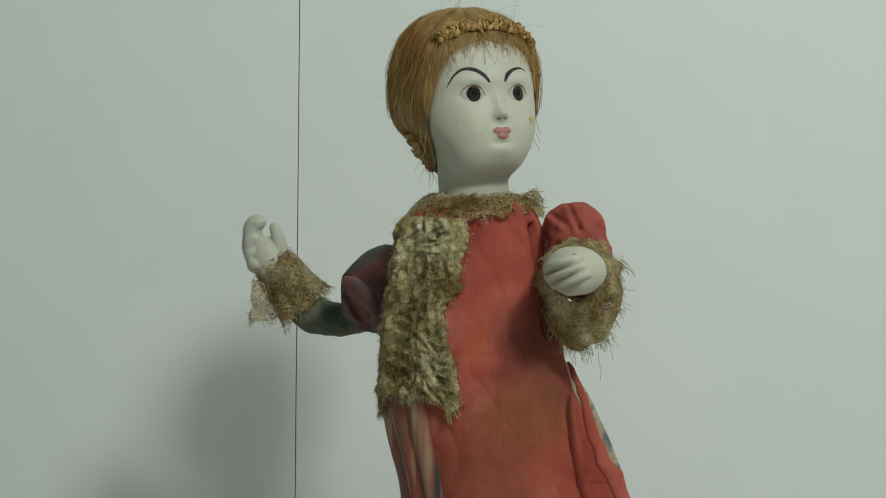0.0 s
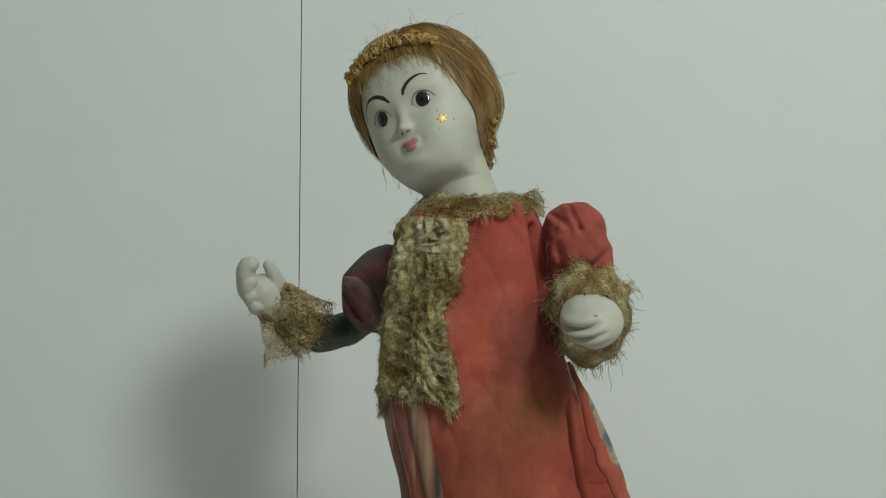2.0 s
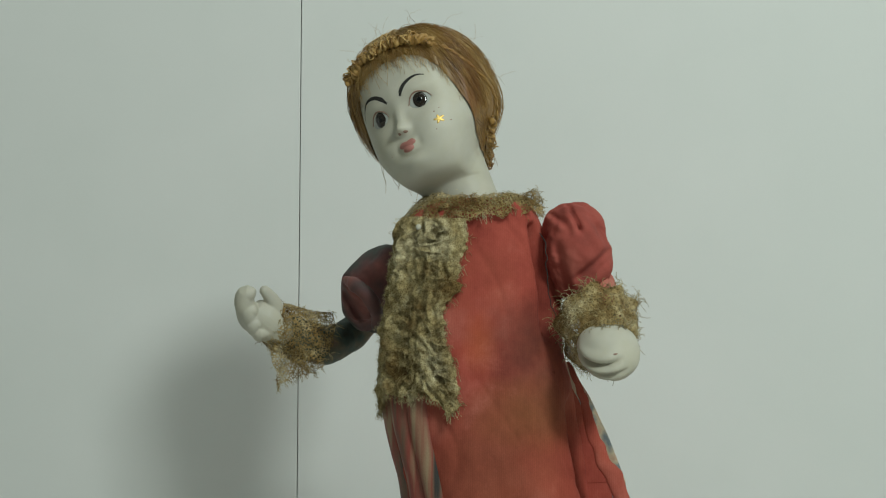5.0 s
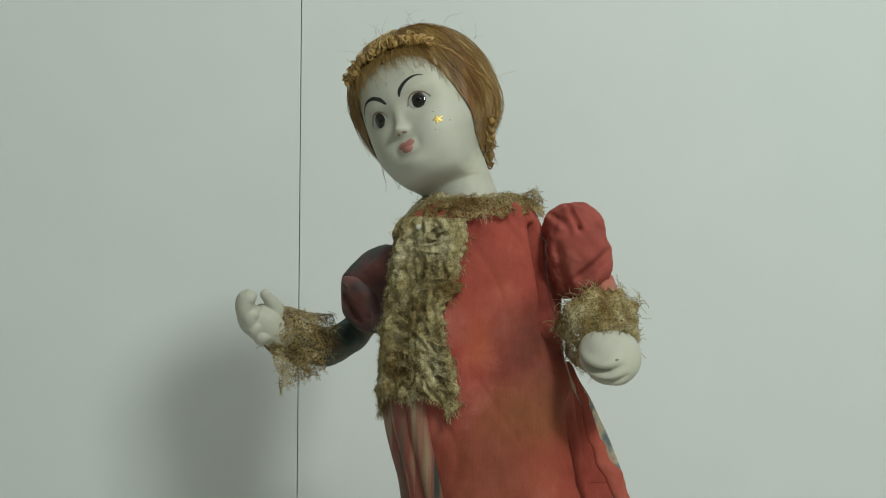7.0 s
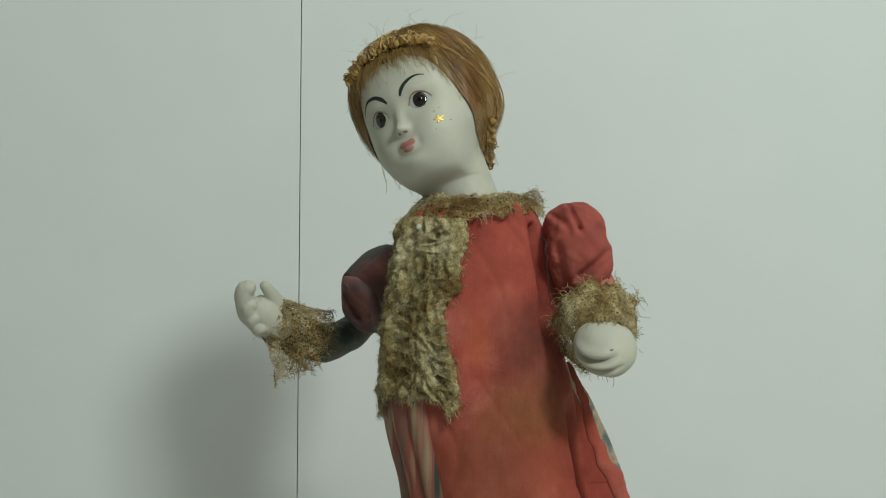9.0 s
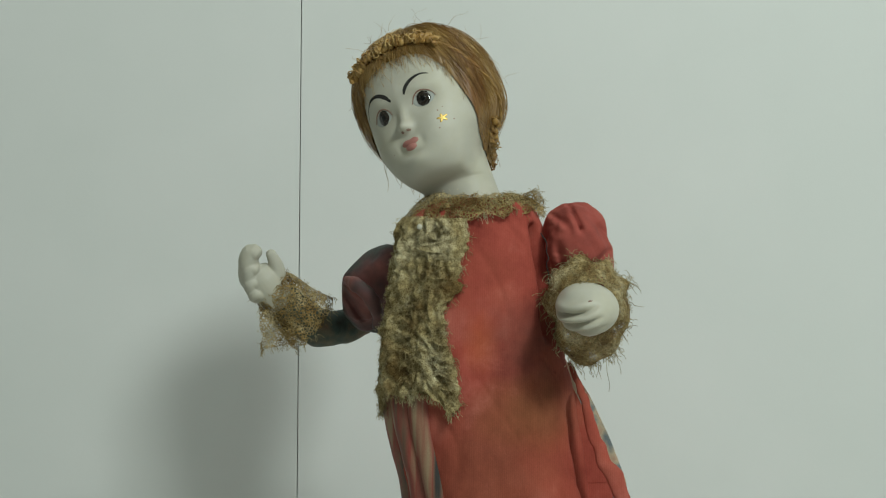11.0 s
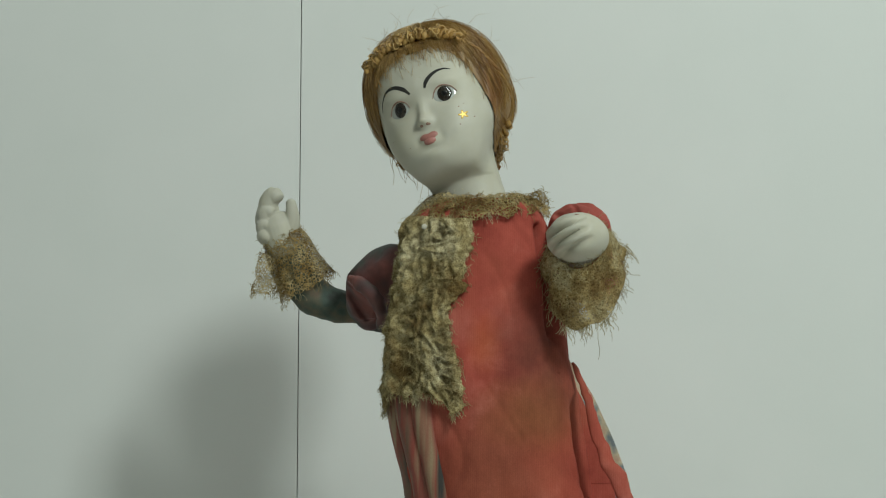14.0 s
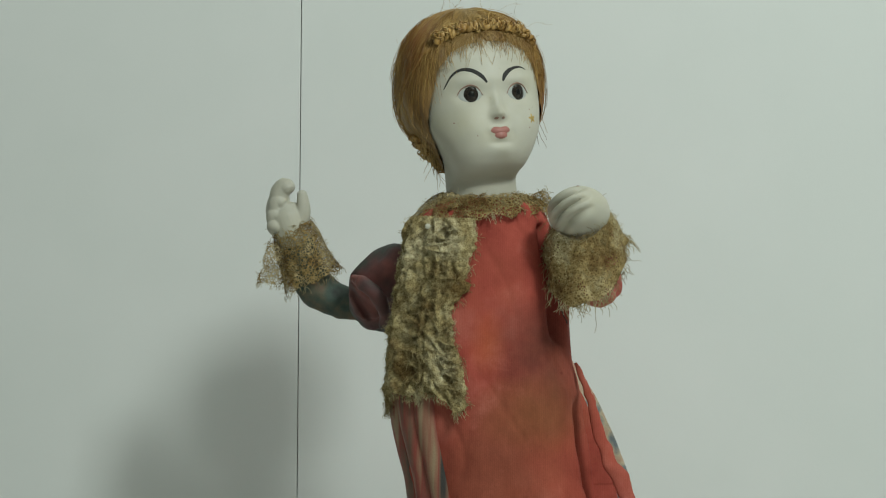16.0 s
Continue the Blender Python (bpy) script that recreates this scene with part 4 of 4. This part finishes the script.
def build_hand_left():
    """A half-closed fist: a rounded back with four finger ridges that slant down to the knuckles."""
    k = S * (REACH - 0.062) / REACH
    slant = radians(24)
    rows, cols = 90, 150
    verts = []
    for i in range(rows):
        th = np.pi * (i + 0.5) / rows
        for j in range(cols):
            ph = 2 * np.pi * j / cols
            n = np.array([math.sin(th) * math.cos(ph), -math.cos(th), math.sin(th) * math.sin(ph)])
            p = n * (56, 70, 44)
            u = -p[0] * math.cos(slant) - p[2] * math.sin(slant)
            w = p[0] * math.sin(slant) - p[2] * math.cos(slant)
            front = min(1.0, max(0.0, 0.35 - n[1] * 1.4))
            tips = min(1.0, max(0.0, (u + 22) / 38)) * front
            cut = sum(d * math.exp(-((w - c) / 4.2) ** 2) for c, d in ((-18, 11.0), (2, 8.5), (21, 7.0)))
            swell = 2.5 * math.cos((w + 8.5) * 2 * np.pi / 20.5)
            p = p - n * (cut - swell) * tips
            p[0] += 0.10 * max(0, w) * tips
            verts.append(p)
    verts = np.array(verts) * k + PALM_L
    geo = verts, grid_faces(rows, cols, True) + [tuple(range(cols)), tuple(range((rows - 1) * cols, rows * cols))]
    wrist = tube([PALM_L + np.array([0.001, y, -0.001]) for y in np.linspace(0.004, 0.034, 8)], np.linspace(40, 34, 8) * k, 40, up=(0, 0, 1))
    hand = part("porcelain_hand", join(geo, wrist)[:2], PORC, figure, "white bisque hand half closed, worn at the knuckle", PALM_L)
    n = np.array([-5, 0, 29.0])
    y = -70 * math.sqrt(1 - (n[0] / 56) ** 2 - (n[2] / 44) ** 2)
    spot = PALM_L + np.array([n[0], y, n[2]]) * k
    chip = tube([spot + np.array([q * 1.0, 0.02 * q * q, 0.25 * q]) * k for q in (-5, -2, 0, 2, 5)], np.array([0.6, 1.9, 2.3, 1.7, 0.6]) * k, 8)
    part("chip", chip, NOSTRIL, hand, "dark chip in the glaze")
    return hand


def build_cord():
    """The dark lacing cord between bodice and sleeve."""
    pts = curve_through([at(956, 412, 0.026), at(966, 440, 0.028), at(969, 490, 0.026), at(976, 540, 0.024), at(990, 572, 0.022)], 40)
    part("cord", tube(crumple(pts, 200, 0.0012, 2.0), 0.9 * S, 6), GAP, figure, "thin dark lacing cord")


build_dress()
build_cord()
build_skirt()
build_stripes()
build_jabot()
build_collar()
build_collar_end()
head = build_head()
build_sleeve_right()
arm_right = build_forearm_right()
hand_right = build_hand_right()
frill_right = build_frill_right(arm_right)
build_sleeve_left()
arm_left = build_arm_left()
hand_left = build_hand_left()


# ---- what moves ----
def turn_head(yaw, pitch, roll):
    """Turn to its left, nod, lean, in degrees."""
    m = Matrix.Rotation(radians(roll), 4, "Y") @ Matrix.Rotation(radians(pitch), 4, "X") @ Matrix.Rotation(radians(yaw), 4, "Z")
    return Matrix.Translation(ORIGIN[head] - ORIGIN[figure]) @ m


LEAN = ((0.0, 0.03), (0.5, 0.0), (1.0, 0.14), (1.5, 0.09), (3.0, 0.08), (4.0, 0.03), (6.5, 0.0), (8.5, 0.0), (9.0, 0.04), (10.2, 0.08), (11.5, 0.15), (12.5, 0.21),
        (13.0, 0.3), (13.5, 0.45), (14.0, 0.63), (14.5, 0.82), (15.0, 0.88), (15.5, 0.93), (16.0, 1.0))


def leaning(k):
    """The whole figure leans a little on its base."""
    return Matrix.Translation(BASE + Vector((k * 0.0017, 0, 0))) @ Matrix.Rotation(radians(0.65 * k), 4, "Y")


def upright(t, p):
    """A place in the room, in the leaning figure's space."""
    return leaning(float(np.interp(t, *zip(*LEAN)))).inverted() @ Vector(p)


ARM_LINE = Vector((-0.806, 0, 0.594))      # the right forearm's first direction


def raise_right(deg, reach):
    """The right forearm: degrees up from its first pose, and its seen length, which shrinks as it comes forward."""
    tilt = math.acos(min(1.0, reach / 232))
    turn = Matrix.Rotation(radians(deg), 4, "Y")
    slip = turn @ ARM_LINE * (max(0.0, reach - 232) * S)
    return Matrix.Translation(Vector(ELBOW_R) - ORIGIN[figure] + slip) @ turn @ Matrix.Rotation(tilt, 4, Vector((0.594, 0, 0.806)))


def carry_right(deg, reach, own):
    """The right hand: at the forearm's end, with its own turn."""
    m = raise_right(deg, reach)
    place = m @ (Vector(HAND_R) - Vector(ELBOW_R))
    tilt = math.acos(min(1.0, reach / 232))
    return Matrix.Translation(place) @ Matrix.Rotation(radians(own), 4, "Y") @ Matrix.Rotation(tilt, 4, Vector((0.594, 0, 0.806)))


def hang(deg):
    return Matrix.Translation(ORIGIN[frill_right] - ORIGIN[arm_right]) @ Matrix.Rotation(radians(deg), 4, "Y")


FORE_L = Vector(PALM_L) - Vector(ELBOW_L)


def reach_left(t, u, v):
    """Nod and place of the left hand by where its chipped knuckle stands; the forearm keeps its length."""
    nod = float(np.interp(v, [334, 384, 453, 540, 634], [21, 13, 0, -17, -36]))
    c, w = math.cos(radians(nod)), math.sin(radians(nod))
    u, v = u + 5, v + 27 * c + 50 * w
    d = 0.05
    for _ in range(12):
        p = upright(t, at(u, v, d))
        gap = Vector(ELBOW_L) - ORIGIN[figure] - p
        d = 0.006 + math.sqrt(max(0.0004, FORE_L.length_squared - gap.x ** 2 - gap.z ** 2))
    return nod, p


def carry_left(t, u, v):
    nod, p = reach_left(t, u, v)
    out = -0.3 * nod if nod < 0 else -0.1 * nod
    return Matrix.Translation(p) @ Matrix.Rotation(radians(out), 4, "Z") @ Matrix.Rotation(radians(-nod), 4, "X")


def raise_left(t, u, v):
    """The left forearm points from its elbow to its hand."""
    joint = Vector(ELBOW_L) - ORIGIN[figure]
    nod, p = reach_left(t, u, v)
    return Matrix.Translation(joint) @ FORE_L.rotation_difference(p - joint).to_matrix().to_4x4()


def motions():
    walk(head, [(t, turn_head(*a)) for t, *a in (
        (0.0, 25.1, -1.3, -3.9), (0.5, 25.4, -0.6, -5.5), (1.0, 21.7, -0.8, -7.4), (1.1, 18.5, -1.2, -8.3), (1.2, 9.5, -2.6, -10.4), (1.3, -1.0, -5.0, -13.2), (1.4, -18.5, -9.0, -17.6), (1.5, -26.3, -10.6, -19.8),
        (1.7, -26.2, -10.4, -19.9), (2.5, -25.6, -10.4, -20.1), (3.5, -26.2, -10.6, -20.0), (4.0, -26.6, -10.8, -20.1), (5.2, -27.6, -10.8, -20.1), (6.5, -28.4, -10.7, -20.1),
        (7.5, -28.6, -10.7, -20.0), (8.5, -28.2, -10.6, -19.9), (9.0, -28.0, -11.2, -20.0), (10.2, -27.8, -11.5, -19.4), (11.5, -27.2, -11.7, -18.7), (12.0, -26.2, -12.1, -18.3), (12.5, -25.8, -12.2, -18.0),
        (13.0, -25.2, -12.5, -17.7), (13.5, -23.5, -11.7, -17.6), (14.0, -19.2, -10.1, -16.7), (14.5, -12.4, -8.0, -14.7), (15.0, -7.4, -6.7, -13.2), (15.5, 4.0, -5.0, -11.1), (16.0, 18.5, -1.7, -5.9))])
    arm_rows = (
        (0.0, 0.0, 232, 0.0), (0.5, -4.2, 229, -0.8), (1.0, -9.1, 225, -5.4), (1.5, -14.3, 218, -9.9), (2.0, -16.9, 215, -12.1), (2.5, -17.3, 216, -13.9),
        (3.0, -20.0, 214, -15.6), (3.5, -23.0, 211, -17.6), (4.0, -26.0, 209, -19.9), (6.5, -32.4, 205, -24.1), (7.0, -32.3, 205, -24.0), (7.5, -31.7, 205, -23.8),
        (8.0, -30.9, 205, -23.8), (8.5, -30.2, 206, -23.1), (9.0, -27.7, 208, -21.2), (11.5, -7.8, 226, -3.6), (12.0, -4.6, 232, 0.5), (12.5, -0.5, 237, 4.7),
        (13.0, 4.0, 242, 7.6), (13.5, 7.6, 249, 8.9), (14.0, 10.2, 251, 10.2), (14.5, 11.9, 253, 11.5), (15.0, 13.8, 253, 10.9), (15.5, 14.6, 252, 12.0),
        (16.0, 15.2, 252, 12.0))
    walk(arm_right, [(t, raise_right(a, n)) for t, a, n, own in arm_rows])
    walk(frill_right, [(t, hang(-a * (0.5 if a < 0 else 0.35))) for t, a, *_ in arm_rows])
    walk(hand_right, [(t, carry_right(a, n, own)) for t, a, n, own in arm_rows])
    left_rows = (
        (0.0, 1012, 453), (0.5, 1014, 482), (1.0, 1027, 514), (1.5, 1037, 544), (2.0, 1043, 559), (2.5, 1044, 564),
        (3.0, 1049, 577), (3.5, 1055, 593), (4.0, 1063, 606), (6.5, 1075, 634), (7.0, 1075, 634), (7.5, 1073, 632),
        (8.0, 1073, 629), (8.5, 1072, 626), (9.0, 1067, 617), (11.5, 1032, 513), (12.0, 1031, 495), (12.5, 1024, 470),
        (13.0, 1018, 438), (13.5, 1018, 410), (14.0, 1018, 384), (14.5, 1017, 368), (15.0, 1018, 355), (15.5, 1018, 345),
        (16.0, 1020, 334))
    walk(arm_left, [(t, raise_left(t, u, v)) for t, u, v in left_rows])
    walk(hand_left, [(t, carry_left(t, u, v)) for t, u, v in left_rows])
    walk(figure, [(t, leaning(k)) for t, k in LEAN])


motions()
